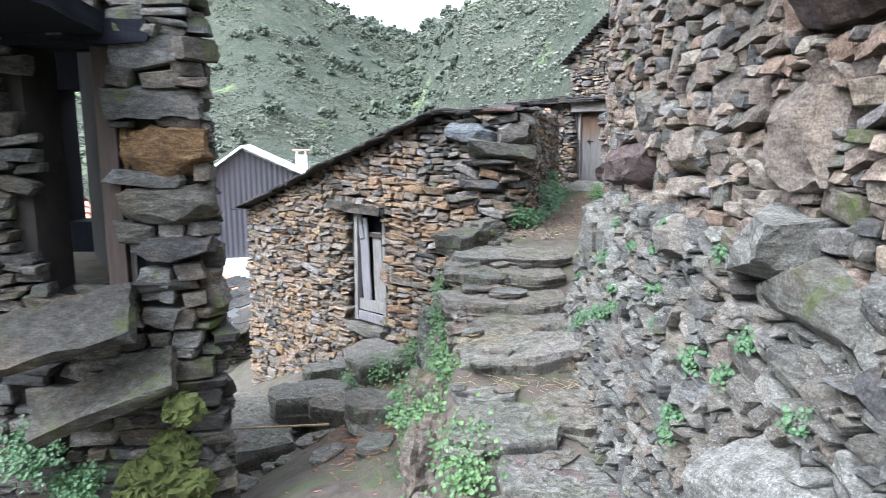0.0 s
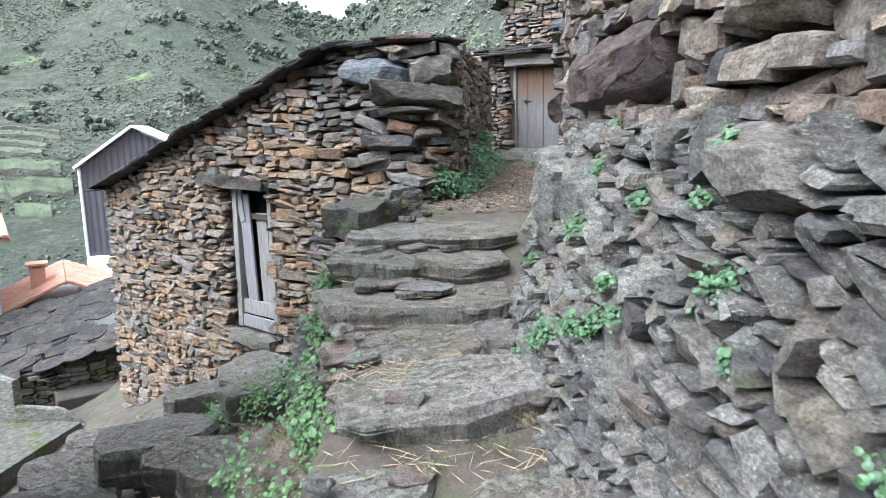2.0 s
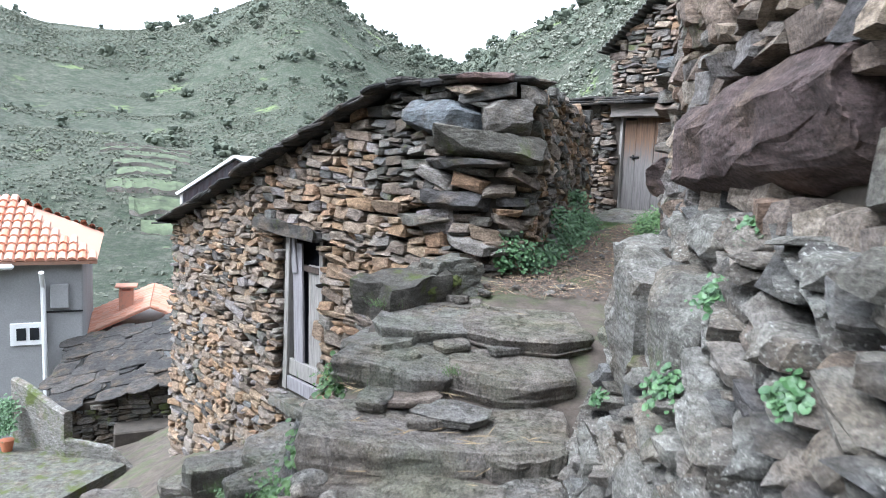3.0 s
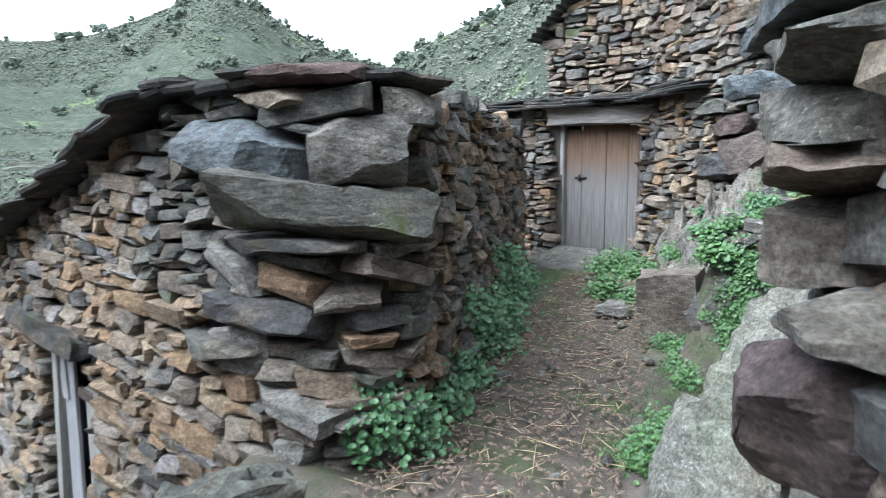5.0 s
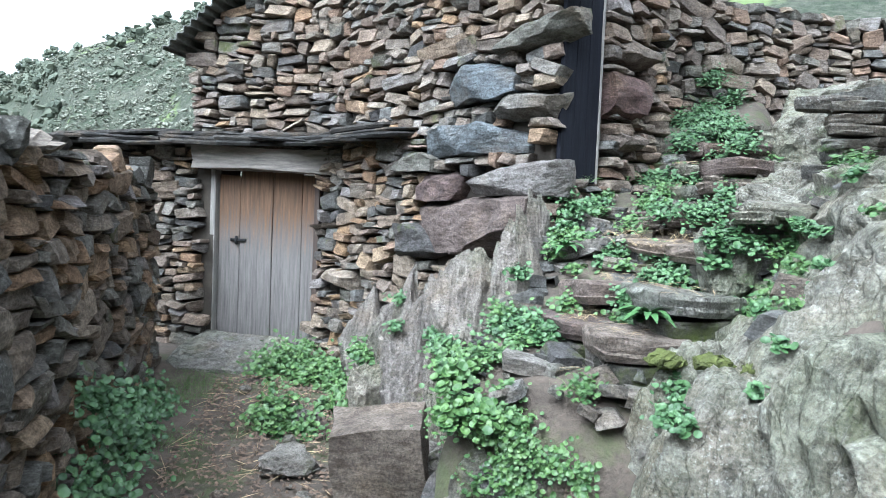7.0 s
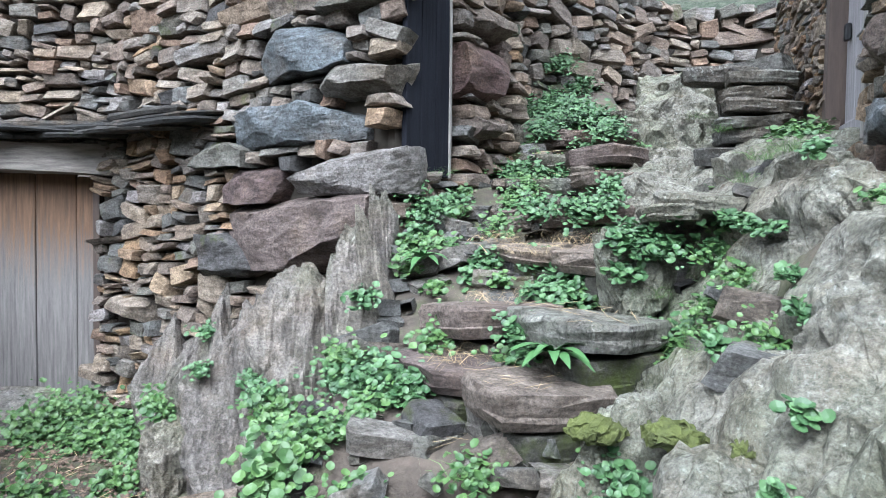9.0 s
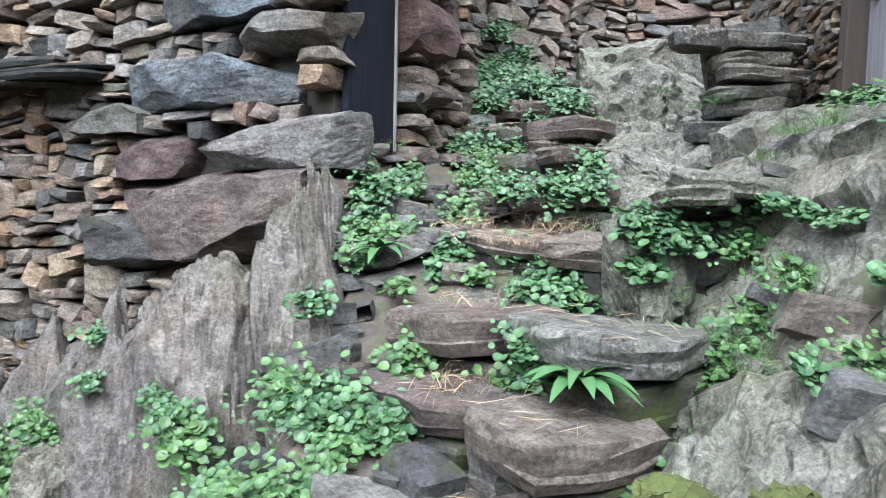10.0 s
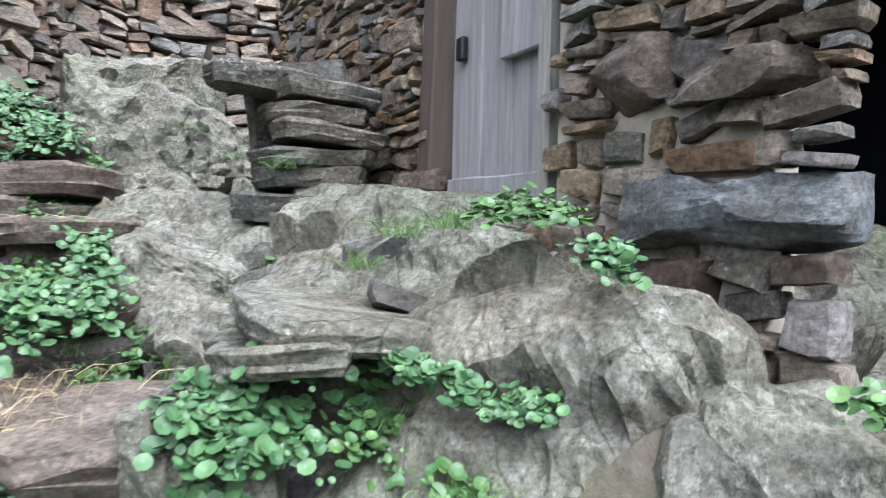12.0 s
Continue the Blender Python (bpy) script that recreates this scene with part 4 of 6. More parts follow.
# shed door of five boards
M_DOORTOP = door_material()
uc = sum(SHED_DOOR) / 2
sdoor = empty("door_shed", "low weathered plank door, brown at the top and grey below", "door", in_wall(SHED, uc, 0.64, -0.16), kind="structure")
for k, (x, w, h) in enumerate(((-0.385, 0.22, 1.56), (-0.11, 0.33, 1.6), (0.20, 0.29, 1.6), (0.42, 0.15, 1.58))):
    b = part("board", from_bm("board", plank_bm(w - 0.006, h, 0.03, 20 + k, 0.004), M_DOORTOP), sdoor, "", pose(x, 0.004 * (k % 2), 0))
part("jamb", from_bm("jamb", plank_bm(0.05, 1.62, 0.10, 31), M_WOOD), sdoor, "", pose(-0.53, 0.02, 0))
part("jamb", from_bm("jamb", plank_bm(0.05, 1.62, 0.10, 32), M_DARKWOOD), sdoor, "", pose(0.51, 0.02, 0))
part("latch", from_bm("latch", box_bm(0.16, 0.02, 0.025, 0.004), M_IRON), sdoor, "rusty iron latch", pose(-0.28, 0.03, 0.95))
part("latch_hook", from_bm("latch_hook", box_bm(0.025, 0.025, 0.08, 0.004), M_IRON), sdoor, "", pose(-0.30, 0.03, 0.92))
thing("shed_lintel", from_bm("shed_lintel", box_bm(1.55, 0.30, 0.20, 0, 0.03, 5, 13), M_LINTEL), "thick cracked timber lintel over the shed door", "lintel", in_wall(SHED, uc + 0.12, 2.24, -0.03) @ pose(0, 0, 0, 0, 1, 0))
thing("shed_doorstep", from_bm("shed_doorstep", flag_bm(1.2, 0.8, 0.22, 15), M_STEP), "grey slab doorstep before the shed door", "doorstep", in_wall(SHED, uc - 0.05, 0.44, 0.24) @ pose(0, 0, 0, -14, 2, 0))
eaves = empty("roof_shed", "small slate canopy over the shed door", "slate canopy", kind="structure")
rg = random.Random(18)
for layer in range(3):
    u = 0.1 + 0.25 * layer
    while u < S0 + 3.2 - 0.15 * layer:
        p, t, n = SHED.frame_at(u, 2.46 + 0.045 * layer + 0.03 * max(0, u - S0 - 2))
        slate(eaves, p + n * (0.10 - 0.05 * layer + rg.uniform(-0.05, 0.05)), t, n, rg.uniform(0.5, 1.0), rg.uniform(0.35, 0.55), rg.uniform(0.025, 0.045), rg, -5, rg.uniform(-3, 3))
        u += rg.uniform(0.25, 0.45)
for k in range(26):
    uu = rg.uniform(0.0, S0 + 0.9)
    p, t, n = SHED.frame_at(uu, 2.46)
    slate(eaves, p - n * rg.uniform(0.2, 1.3) + Vector((0, 0, rg.uniform(0.0, 0.05))), t, n, 0.8, 0.6, 0.04, rg)
# corrugated sheet roof edge of the house
u0 = S0 + 0.55


def corrugated(length, depth, mat):
    verts, faces = [], []
    n = int(length / 0.02)
    for i in range(n + 1):
        x = i * 0.02
        z = 0.02 * math.sin(x * 2 * math.pi / 0.09)
        for y, dz in ((0, 0), (-depth, 0), (-depth, -0.012), (0, -0.012)):
            verts.append((x, y, z + dz))
    for i in range(n):
        for k in range(4):
            a, b = i * 4 + k, i * 4 + (k + 1) % 4
            faces.append((a, b, b + 4, a + 4))
    return mesh_of("corrugated_sheet", verts, faces, mat)


M_SHEET = plain_material("mossy_fibre_cement_sheet", (0.10, 0.105, 0.095), 0.9, 0.4, 5, 40)
p, t, n = SHED.frame_at(u0, 3.3)
hr = Matrix.Translation(p + n * 0.22) @ Matrix((t, n, Vector((0, 0, 1)))).transposed().to_4x4() @ pose(0, 0, 0, 0, -40, 0)
tagged(new("roof_house", corrugated(4.4, 2.2, M_SHEET)), "grey corrugated sheet roof edge above a gable", "sheet roof", kind="structure").matrix_world = hr

# black door of the house
uc = sum(DARK_DOOR) / 2
bdoor = empty("door_black", "narrow black plank door", "door", in_wall(SHED, uc, 2.16, -0.07), kind="structure")
for k in range(3):
    part("board", from_bm("board", plank_bm(0.125, 1.84, 0.03, 50 + k, 0.004), M_BLACKWOOD_SHADE), bdoor, "", pose(-0.128 + 0.128 * k, 0.04, 0))
part("jamb", from_bm("jamb", plank_bm(0.025, 1.84, 0.06, 54), M_WOOD), bdoor, "pale grey jamb", pose(0.20, 0.03, 0))
part("handle", from_bm("handle", box_bm(0.012, 0.03, 0.16, 0.004), M_IRON), bdoor, "", pose(0.13, 0.03, 0.72, 0, 14, 0))
thing("black_door_lintel", from_bm("black_door_lintel", box_bm(0.8, 0.45, 0.16, 0, 0.03, 4, 16), M_DARKWOOD), "dark timber lintel over the black door", "lintel", in_wall(SHED, uc, 3.96, -0.05))

# ---- house with the leaning grey door ----
H3 = Course([(6.4, 11.42), (5.09, 10.715), (4.12, 10.20), (4.05, 10.14), (4.04, 10.02), (4.2, 8.6)], 0.0, 2.0)
H3_DOOR = (H3.s[1] - 0.06, H3.s[1] + 0.50)
H3_END = H3.s[2]


def h3_keep(u, z):
    if u > H3_END + 0.02 and z > 1.7:
        return not (u < H3_END + 1.3)
    return not (H3_DOOR[0] < u < H3_DOOR[1] and 2.2 < z < 3.7)


h3 = tagged(new("wall_upper_house", core("wall_core", H3, 1.2, 3.6, 0.07, M_MORTAR, lambda u, z: h3_keep(u, z) and not (u > H3_END - 0.12 and z > 1.7), 0.04, 0.1, 0.012)), "mortared rubble wall of dark red schist with a leaning door", "stone wall", kind="structure")
stone_wall(h3, H3, 1.3, 3.6, 0.10, 0.055, [(M_WARM, M_WARM_I), (M_PALE, M_PALE_I), (M_RED, M_RED_I)], 0.055, h3_keep,
           [(H3_END - 0.16, 2.20, 0.36, 0.10, 0.10, M_BLUE, "smooth blue-grey boulder in the wall"), (H3_END - 0.36, 2.44, 0.17, 0.11, 0.08, M_BLOCK, ""), (H3_END - 0.14, 2.40, 0.2, 0.06, 0.08, M_BLOCK, ""), (H3_END - 0.30, 2.07, 0.24, 0.12, 0.08, M_MAROON, "")],
           81, (4.3, 10.5, 2.3), 290, 0.15, gap=0.012, tilt=7, pick=lambda u, z, g: g.choice((0, 0, 0, 1, 2)))
uc = sum(H3_DOOR) / 2
d3 = empty("door_leaning", "old lilac-grey plank door with a patched corner", "door", in_wall(H3, uc, 2.2, -0.06), kind="structure")
for k, (x, w) in enumerate(((-0.145, 0.15), (0.0, 0.14), (0.14, 0.14))):
    part("board", from_bm("board", plank_bm(w - 0.004, 1.4, 0.025, 60 + k, 0.004), M_VIOLETWOOD), d3, "", pose(x, 0, 0.02))
part("bottom_board", from_bm("bottom_board", plank_bm(0.075, 0.42, 0.03, 64), M_VIOLETWOOD), d3, "", pose(0.21, 0.02, 0.06, 0, -90, 0))
part("bottom_board", from_bm("bottom_board", plank_bm(0.04, 0.42, 0.025, 68), M_WOOD), d3, "", pose(0.21, 0.018, 0.01, 0, -90, 0))
part("post", from_bm("post", plank_bm(0.07, 1.5, 0.09, 65), M_DARKWOOD), d3, "dark leaning door post", pose(-0.27, 0.03, -0.02, 0, 3.0, 0))
part("jamb", from_bm("jamb", plank_bm(0.04, 1.45, 0.07, 66), M_WOOD), d3, "", pose(0.24, 0.02, 0))
part("patch", from_bm("patch", plank_bm(0.16, 0.5, 0.02, 67), M_VIOLETWOOD), d3, "newer board nailed over the door's corner", pose(0.13, 0.03, 0.36))
part("latch", from_bm("latch", box_bm(0.035, 0.02, 0.06, 0.004), M_IRON), d3, "", pose(-0.15, 0.025, 0.40))
thing("cellar_lintel", from_bm("cellar_lintel", box_bm(0.10, 1.5, 0.10, 0, 0.02, 4, 71), M_WOOD), "weathered timber lintel over the cellar opening", "lintel", pose(4.10, 9.45, 2.56, 0, 0, -4))
thing("cellar_plank", from_bm("cellar_plank", plank_bm(0.06, 0.9, 0.03, 72), M_WOOD), "loose grey plank leaning in the cellar opening", "plank", pose(4.3, 9.7, 1.82, 62, 0, -20))
thing("cellar_slab", from_bm("cellar_slab", flag_bm(0.5, 0.45, 0.09, 73), M_STEP), "grey stone slab at the foot of the cellar opening", "stone slab", pose(4.05, 9.86, 1.82, 0, 0, 10))
# panels added behind the opening; their black stands for the cellar's darkness
cellar = empty("cellar", "open cellar beside the wall, black panels painting its inner shade", "cellar", pose(5.1, 9.5, 1.3, 0, 0, 27))
part("back_wall", from_bm("back_wall", box_bm(0.08, 2.2, 2.3, 0.01), M_BLACKWOOD_SHADE), cellar, "", pose(0.95, -0.1, 0))
part("side_wall", from_bm("side_wall", box_bm(1.9, 0.08, 2.3, 0.01), M_BLACKWOOD_SHADE), cellar, "", pose(0, -1.15, 0))
part("ceiling", from_bm("ceiling", box_bm(1.9, 2.0, 0.08, 0.01), M_BLACKWOOD_SHADE), cellar, "", pose(0, -0.2, 2.22))
# stacked slabs ending the wall beside the steps
for k, (x, y, z, w, d, hh) in enumerate(((5.36, 11.16, 2.02, 0.36, 0.3, 0.08), (5.38, 11.14, 2.11, 0.28, 0.26, 0.06), (5.37, 11.12, 2.18, 0.30, 0.26, 0.05), (5.36, 11.1, 2.235, 0.29, 0.26, 0.05), (5.37, 11.12, 2.29, 0.28, 0.26, 0.05), (5.37, 11.1, 2.345, 0.29, 0.26, 0.05), (5.45, 11.25, 2.40, 0.22, 0.22, 0.06), (5.3, 11.3, 2.38, 0.22, 0.2, 0.06), (5.6, 11.2, 2.1, 0.3, 0.3, 0.4))):
    thing("stacked_slab", from_bm("stacked_slab", flag_bm(w * 1.1, d * 1.1, hh, 90 + k), M_PALE), "flat lichen-grey schist slab in a stack beside the steps", "stone slab", pose(x - 0.12, y - 0.06, z + 0.16, random.uniform(-4, 4), random.uniform(-5, 5), -66 + random.uniform(-12, 12)), "slab stack")

# ---- lower steps ----
STEPS = [(0.55, 3.6, -0.52, 1.3, 0.7, 0.14), (0.75, 4.25, -0.46, 0.9, 0.55, 0.16), (0.35, 4.75, -0.34, 0.75, 0.5, 0.16), (0.95, 4.95, -0.30, 0.65, 0.55, 0.16), (0.60, 5.85, -0.11, 1.02, 0.52, 0.24),
         (0.45, 6.55, -0.13, 0.95, 0.6, 0.15), (1.0, 6.6, -0.12, 0.5, 0.55, 0.15), (0.35, 7.25, 0.0, 0.85, 0.55, 0.18), (0.98, 7.3, 0.0, 0.5, 0.5, 0.18), (0.3, 7.95, 0.17, 0.75, 0.5, 0.17), (0.95, 7.9, 0.16, 0.7, 0.55, 0.17),
         (0.40, 8.5, 0.28, 0.7, 0.5, 0.14), (1.05, 8.5, 0.28, 0.75, 0.6, 0.14), (0.25, 5.3, -0.30, 0.5, 0.35, 0.14), (0.15, 8.25, 0.2, 0.45, 0.4, 0.15), (0.5, 9.1, 0.30, 0.5, 0.4, 0.1)]
for k, (x, y, z, w, d, hh) in enumerate(STEPS):
    thing("step_slab", from_bm("step_slab", flag_bm(w * 1.12, d * 1.45, hh, 120 + k, 10), M_STEP), "worn grey schist slab forming a step of the path", "stone step", pose(x + 0.08, y, z - hh + 0.03, random.uniform(-3, 4), random.uniform(-5, 5), random.uniform(-14, 14)), "lower steps")
thing("ledge_block", from_bm("ledge_block", box_bm(0.62, 0.42, 0.25, 0, 0.05, 5, 140), M_DARK), "dark squared block at the head of the steps", "stone block", pose(0.26, 8.95, 0.26, 3, -6, 52))
thing("mossy_ledge", from_bm("mossy_ledge", rock_bm(0.8, 0.5, 0.4, 141), M_MOSSY), "mossy stone beside the squared block", "mossy stone", pose(0.55, 9.25, 0.38, 0, 0, 50))
rg = random.Random(79)
STEP_Z = [(3.4, -0.50), (4.4, -0.44), (5.2, -0.32), (5.7, -0.12), (6.9, -0.09), (7.1, 0.02), (7.8, 0.08), (8.0, 0.19), (8.4, 0.24), (9.3, 0.36)]
for k in range(44):
    y, x = rg.uniform(3.5, 9.2), rg.uniform(0.1, 1.2)
    w = rg.uniform(0.16, 0.42)
    thing("thin_slab", from_bm("thin_slab", flag_bm(w, w * rg.uniform(0.5, 0.9), rg.uniform(0.03, 0.055), 170 + k, 8), M_STEP if k % 3 else M_BLOCK), "thin broken schist slab lying on the steps", "stone slab", pose(x, y, lerp_table(y, STEP_Z) - 0.012, rg.uniform(-3, 6), rg.uniform(-5, 5), rg.uniform(0, 360)), "broken step slabs")
rg = random.Random(77)
for k in range(26):
    y = rg.uniform(3.4, 9.3)
    x = rg.uniform(0.0, 1.15)
    s = rg.uniform(0.05, 0.14)
    thing("loose_stone", from_bm("loose_stone", rock_bm(s, s * 0.8, s * 0.5, 200 + k, 2, 6), M_STEP), "small loose stone on the steps", "loose stone", pose(x, y, max(ground_z(x, y) + 0.05, lerp_table(y, [(4, -0.46), (5.6, -0.1), (7, 0.02), (8, 0.2), (9.3, 0.36)])), 0, 0, rg.uniform(0, 360)), "loose stones")

# side of the steps: mossy rock falling to the lower yard
for k, (x, y, z, a, b, c) in enumerate(((0.0, 5.0, -0.55, 0.5, 0.9, 0.8), (0.0, 5.9, -0.5, 0.5, 1.0, 0.9), (0.05, 6.8, -0.45, 0.45, 0.9, 0.9), (0.1, 7.6, -0.4, 0.4, 0.8, 1.0), (0.15, 8.3, -0.3, 0.4, 0.8, 1.0), (0.1, 4.2, -0.7, 0.5, 0.8, 0.7))):
    thing("side_rock", from_bm("side_rock", rock_bm(a, b, c, 150 + k), M_GREY), "dark rock under the edge of the steps", "rock", pose(x - 0.1, y, z - 0.35, 0, 0, 10 * k), "rocks under the steps")
for k, (x, y, z, a, b, c) in enumerate(((-1.9, 9.3, -2.25, 1.3, 0.9, 0.4), (-2.6, 8.4, -2.6, 1.2, 0.9, 0.5), (-1.3, 8.4, -1.95, 0.9, 0.6, 0.3), (-0.9, 9.6, -1.8, 0.8, 0.5, 0.3), (-0.8, 7.4, -1.55, 0.7, 0.6, 0.3), (-2.9, 9.6, -2.8, 1.0, 0.8, 0.5), (-3.3, 11.2, -3.1, 0.7, 0.6, 0.4), (-2.5, 11.6, -2.9, 0.8, 0.4, 0.3), (-2.0, 11.2, -2.5, 0.9, 0.5, 0.35))):
    thing("yard_slab", from_bm("yard_slab", flag_bm(a, b, c, 160 + k), M_STEP), "broken grey slab in the lower yard", "stone slab", pose(x, y, z + 0.1, random.uniform(-6, 6), random.uniform(-6, 6), random.uniform(-40, 40)), "yard slabs")

rg = random.Random(167)
for k in range(46):
    y = rg.uniform(5.6, 10.6)
    x = rg.uniform(-3.0, -0.35)
    if x + y > 9.6 or (x < -1.6 and y < 6.6):
        continue
    w = rg.uniform(0.25, 0.7)
    thing("yard_slab", from_bm("yard_slab", flag_bm(w, w * rg.uniform(0.5, 0.9), rg.uniform(0.05, 0.10), 1600 + k, 9), M_STEP), "flat grey slab in the floor of the lower yard", "stone slab", pose(x, y, ground_z(x, y) - 0.01, rg.uniform(-6, 6), rg.uniform(-8, 8), rg.uniform(0, 360)), "yard slabs")

# ---- upper steps ----
# front edges of the treads: left end, right end, height
UP = [(3.36, 11.58, 3.44, 11.10, 1.33), (3.60, 11.47, 3.50, 10.88, 1.50), (3.84, 11.60, 3.77, 10.86, 1.65), (4.38, 12.02, 4.27, 11.15, 1.83), (4.76, 12.24, 4.66, 11.42, 2.00), (5.12, 12.38, 5.02, 11.62, 2.17), (5.42, 12.55, 5.36, 11.85, 2.33), (5.72, 12.75, 5.72, 12.05, 2.49), (6.05, 13.0, 6.1, 12.2, 2.64)]
rg = random.Random(91)
for k, (xl, yl, xr, yr, z) in enumerate(UP):
    a, b = Vector((xl, yl)), Vector((xr, yr))
    run = (b - a).normalized()
    back = Vector((-run.y, run.x))
    turn = math.degrees(math.atan2(back.y, back.x))
    length = (b - a).length
    n = 2 if length > 0.55 else 1
    if k in (3, 5):
        n = 3
    f = 0.0
    for j in range(n):
        w = length / n * rg.uniform(0.9, 1.15)
        c = a + run * (length * (j + 0.5) / n) + back * (0.19 + rg.uniform(-0.03, 0.03))
        hh = rg.uniform(0.06, 0.10)
        mat = M_STEP if (k + j) % 3 == 0 else M_BLOCK
        thing("stair_slab", from_bm("stair_slab", flag_bm(0.44, w * 1.12, hh, 220 + 3 * k + j), mat), "rough brown-grey slab forming a step of the overgrown stair", "stone step", pose(c.x, c.y, z - hh, rg.uniform(-5, 5), rg.uniform(-4, 5), turn + rg.uniform(-14, 14)), "upper steps")
        for q in range(2):
            c2 = a + run * (length * (j + 0.3 + 0.4 * q) / n) + back * 0.21
            h2 = rg.uniform(0.05, 0.09)
            thing("riser_stone", from_bm("riser_stone", flag_bm(0.36, w * 0.62, h2 + 0.04, 260 + 6 * k + 2 * j + q), M_DARK if q else M_GREY), "dark thin stone under a stair slab", "riser stone", pose(c2.x, c2.y, z - hh - h2 - 0.02 - 0.03 * q, rg.uniform(-4, 4), 0, turn + rg.uniform(-10, 10)), "riser stones")

# upright rock under the shed wall and beside the stair
UPRIGHT = [(3.92, 14.05, 0.35, 0.42, 0.3, 1.0, 8, -70), (3.96, 13.78, 0.35, 0.34, 0.3, 1.12, 4, -75), (4.0, 13.52, 0.4, 0.34, 0.34, 1.2, 3, -72), (4.0, 13.22, 0.4, 0.4, 0.4, 1.25, -3, -70), (4.08, 12.95, 0.5, 0.34, 0.36, 1.2, 4, -74), (4.06, 12.7, 0.5, 0.36, 0.4, 1.18, -4, -70), (3.72, 13.55, 0.35, 0.3, 0.3, 0.55, 6, -60), (3.8, 13.0, 0.4, 0.36, 0.3, 0.6, -4, -65), (3.85, 12.55, 0.45, 0.3, 0.3, 0.75, 4, -60)]
FINS = [(4.2, 12.42, 0.8, 0.2, 0.26, 1.2, -6, -60), (4.05, 12.2, 0.75, 0.22, 0.3, 0.85, -8, -50), (4.2, 12.2, 1.0, 0.12, 0.3, 0.95, -6, -52), (4.0, 11.98, 0.9, 0.13, 0.32, 0.95, -9, -50), (3.82, 11.78, 0.8, 0.13, 0.3, 0.85, -6, -52), (3.66, 11.62, 0.7, 0.12, 0.26, 0.8, -10, -48)]
for k, (x, y, z0, w, d, hh, ry, rz) in enumerate(UPRIGHT + FINS):
    thing("upright_rock", from_bm("upright_rock", rock_bm(w * 1.3, d * 1.25, hh * (1.3 if k > 8 else 1.0), 300 + k, 5, 12, 0.03, 0.72, (2.2, 2.2, 0.6), 0.45), M_ROCKV), "upright grey schist rock under the shed wall", "rock", pose(x, y, z0 + hh * (0.5 if k > 8 else 0.40), 0, ry, rz), "upright rocks")

# the squared block and stones by the path
thing("squared_boulder", from_bm("squared_boulder", box_bm(0.44, 0.40, 0.50, 0, 0.05, 6, 330), M_BLOCK), "brown squared boulder standing by the path", "boulder", pose(3.17, 12.02, 0.46, 6, -6, -30))
for k, (x, y, z, s) in enumerate(((2.95, 12.75, 0.44, 0.34), (3.42, 11.6, 0.5, 0.34), (3.5, 11.35, 0.6, 0.3), (3.15, 13.4, 0.5, 0.3), (3.0, 11.35, 0.46, 0.22), (3.45, 12.2, 0.6, 0.26))):
    thing("path_stone", from_bm("path_stone", rock_bm(s, s * 0.8, s * 0.6, 340 + k), M_GREY), "grey stone half sunk beside the earth path", "stone", pose(x, y, z + s * 0.1, 0, 0, 50 * k), "path stones")

for k, (x, y, z, a, b, hh) in enumerate(((3.30, 11.32, 1.08, 0.5, 0.4, 0.12), (3.38, 11.5, 1.0, 0.4, 0.4, 0.2), (3.45, 11.7, 0.9, 0.3, 0.4, 0.3))):
    thing("stair_foot_slab", from_bm("stair_foot_slab", flag_bm(a * 0.72, b * 0.72, hh * 0.8, 360 + k), M_STEP if k % 2 else M_GREY), "broken slab at the foot of the overgrown stair", "stone slab", pose(x, y, z, 6, -8, 40 * k), "stair foot slabs")

# rock outcrop between the path and the upper house: one broken sheet of bedrock, with single rocks before it
def bank_rock():
    du, n, m = 0.02, 300, 132
    side = Vector((BANK_D.y, -BANK_D.x))
    base = []
    for i in range(n):
        for j in range(m):
            q = BANK_A + BANK_D * (i * du - 0.25) + side * (j * du - 0.22)
            e = q - STAIR_O
            a, c = e.dot(STAIR_D), -e.x * STAIR_D.y + e.y * STAIR_D.x
            sink = 1 - smooth(-0.14, 0.04, j * du - 0.22)
            if a > -0.5:
                sink = max(sink, smooth(-0.58, -0.38, c))
            base.append(Vector((q.x, q.y, ground_z(q.x, q.y) + 0.14 - 0.44 * sink)))
    verts, faces = [], []
    for i in range(n):
        for j in range(m):
            p = base[i * m + j]
            e = base[min(i + 1, n - 1) * m + j] - base[max(i - 1, 0) * m + j]
            f = base[i * m + min(j + 1, m - 1)] - base[i * m + max(j - 1, 0)]
            nrm = f.cross(e).normalized()
            if nrm.z < 0:
                nrm = -nrm
            w = Vector((p.dot(Vector((BANK_D.x, BANK_D.y, 0.5))), p.x * side.x + p.y * side.y, p.z))
            d = plates(w, 3, 0.50, 0.075, (0.6, 1.5, 1.1)) + plates(w, 8, 0.19, 0.026, (0.6, 1.5, 1.0)) + plates(w, 9, 0.07, 0.006, (0.7, 1.3, 1.0)) + 0.012 * noise.noise(p * 9) + 0.006 * noise.noise(p * 24)
            verts.append(p + nrm * d)
    for i in range(n - 1):
        for j in range(m - 1):
            a = i * m + j
            faces.append((a, a + 1, a + m + 1, a + m))
    return mesh_of("bank_rock", verts, faces, M_ROCK)


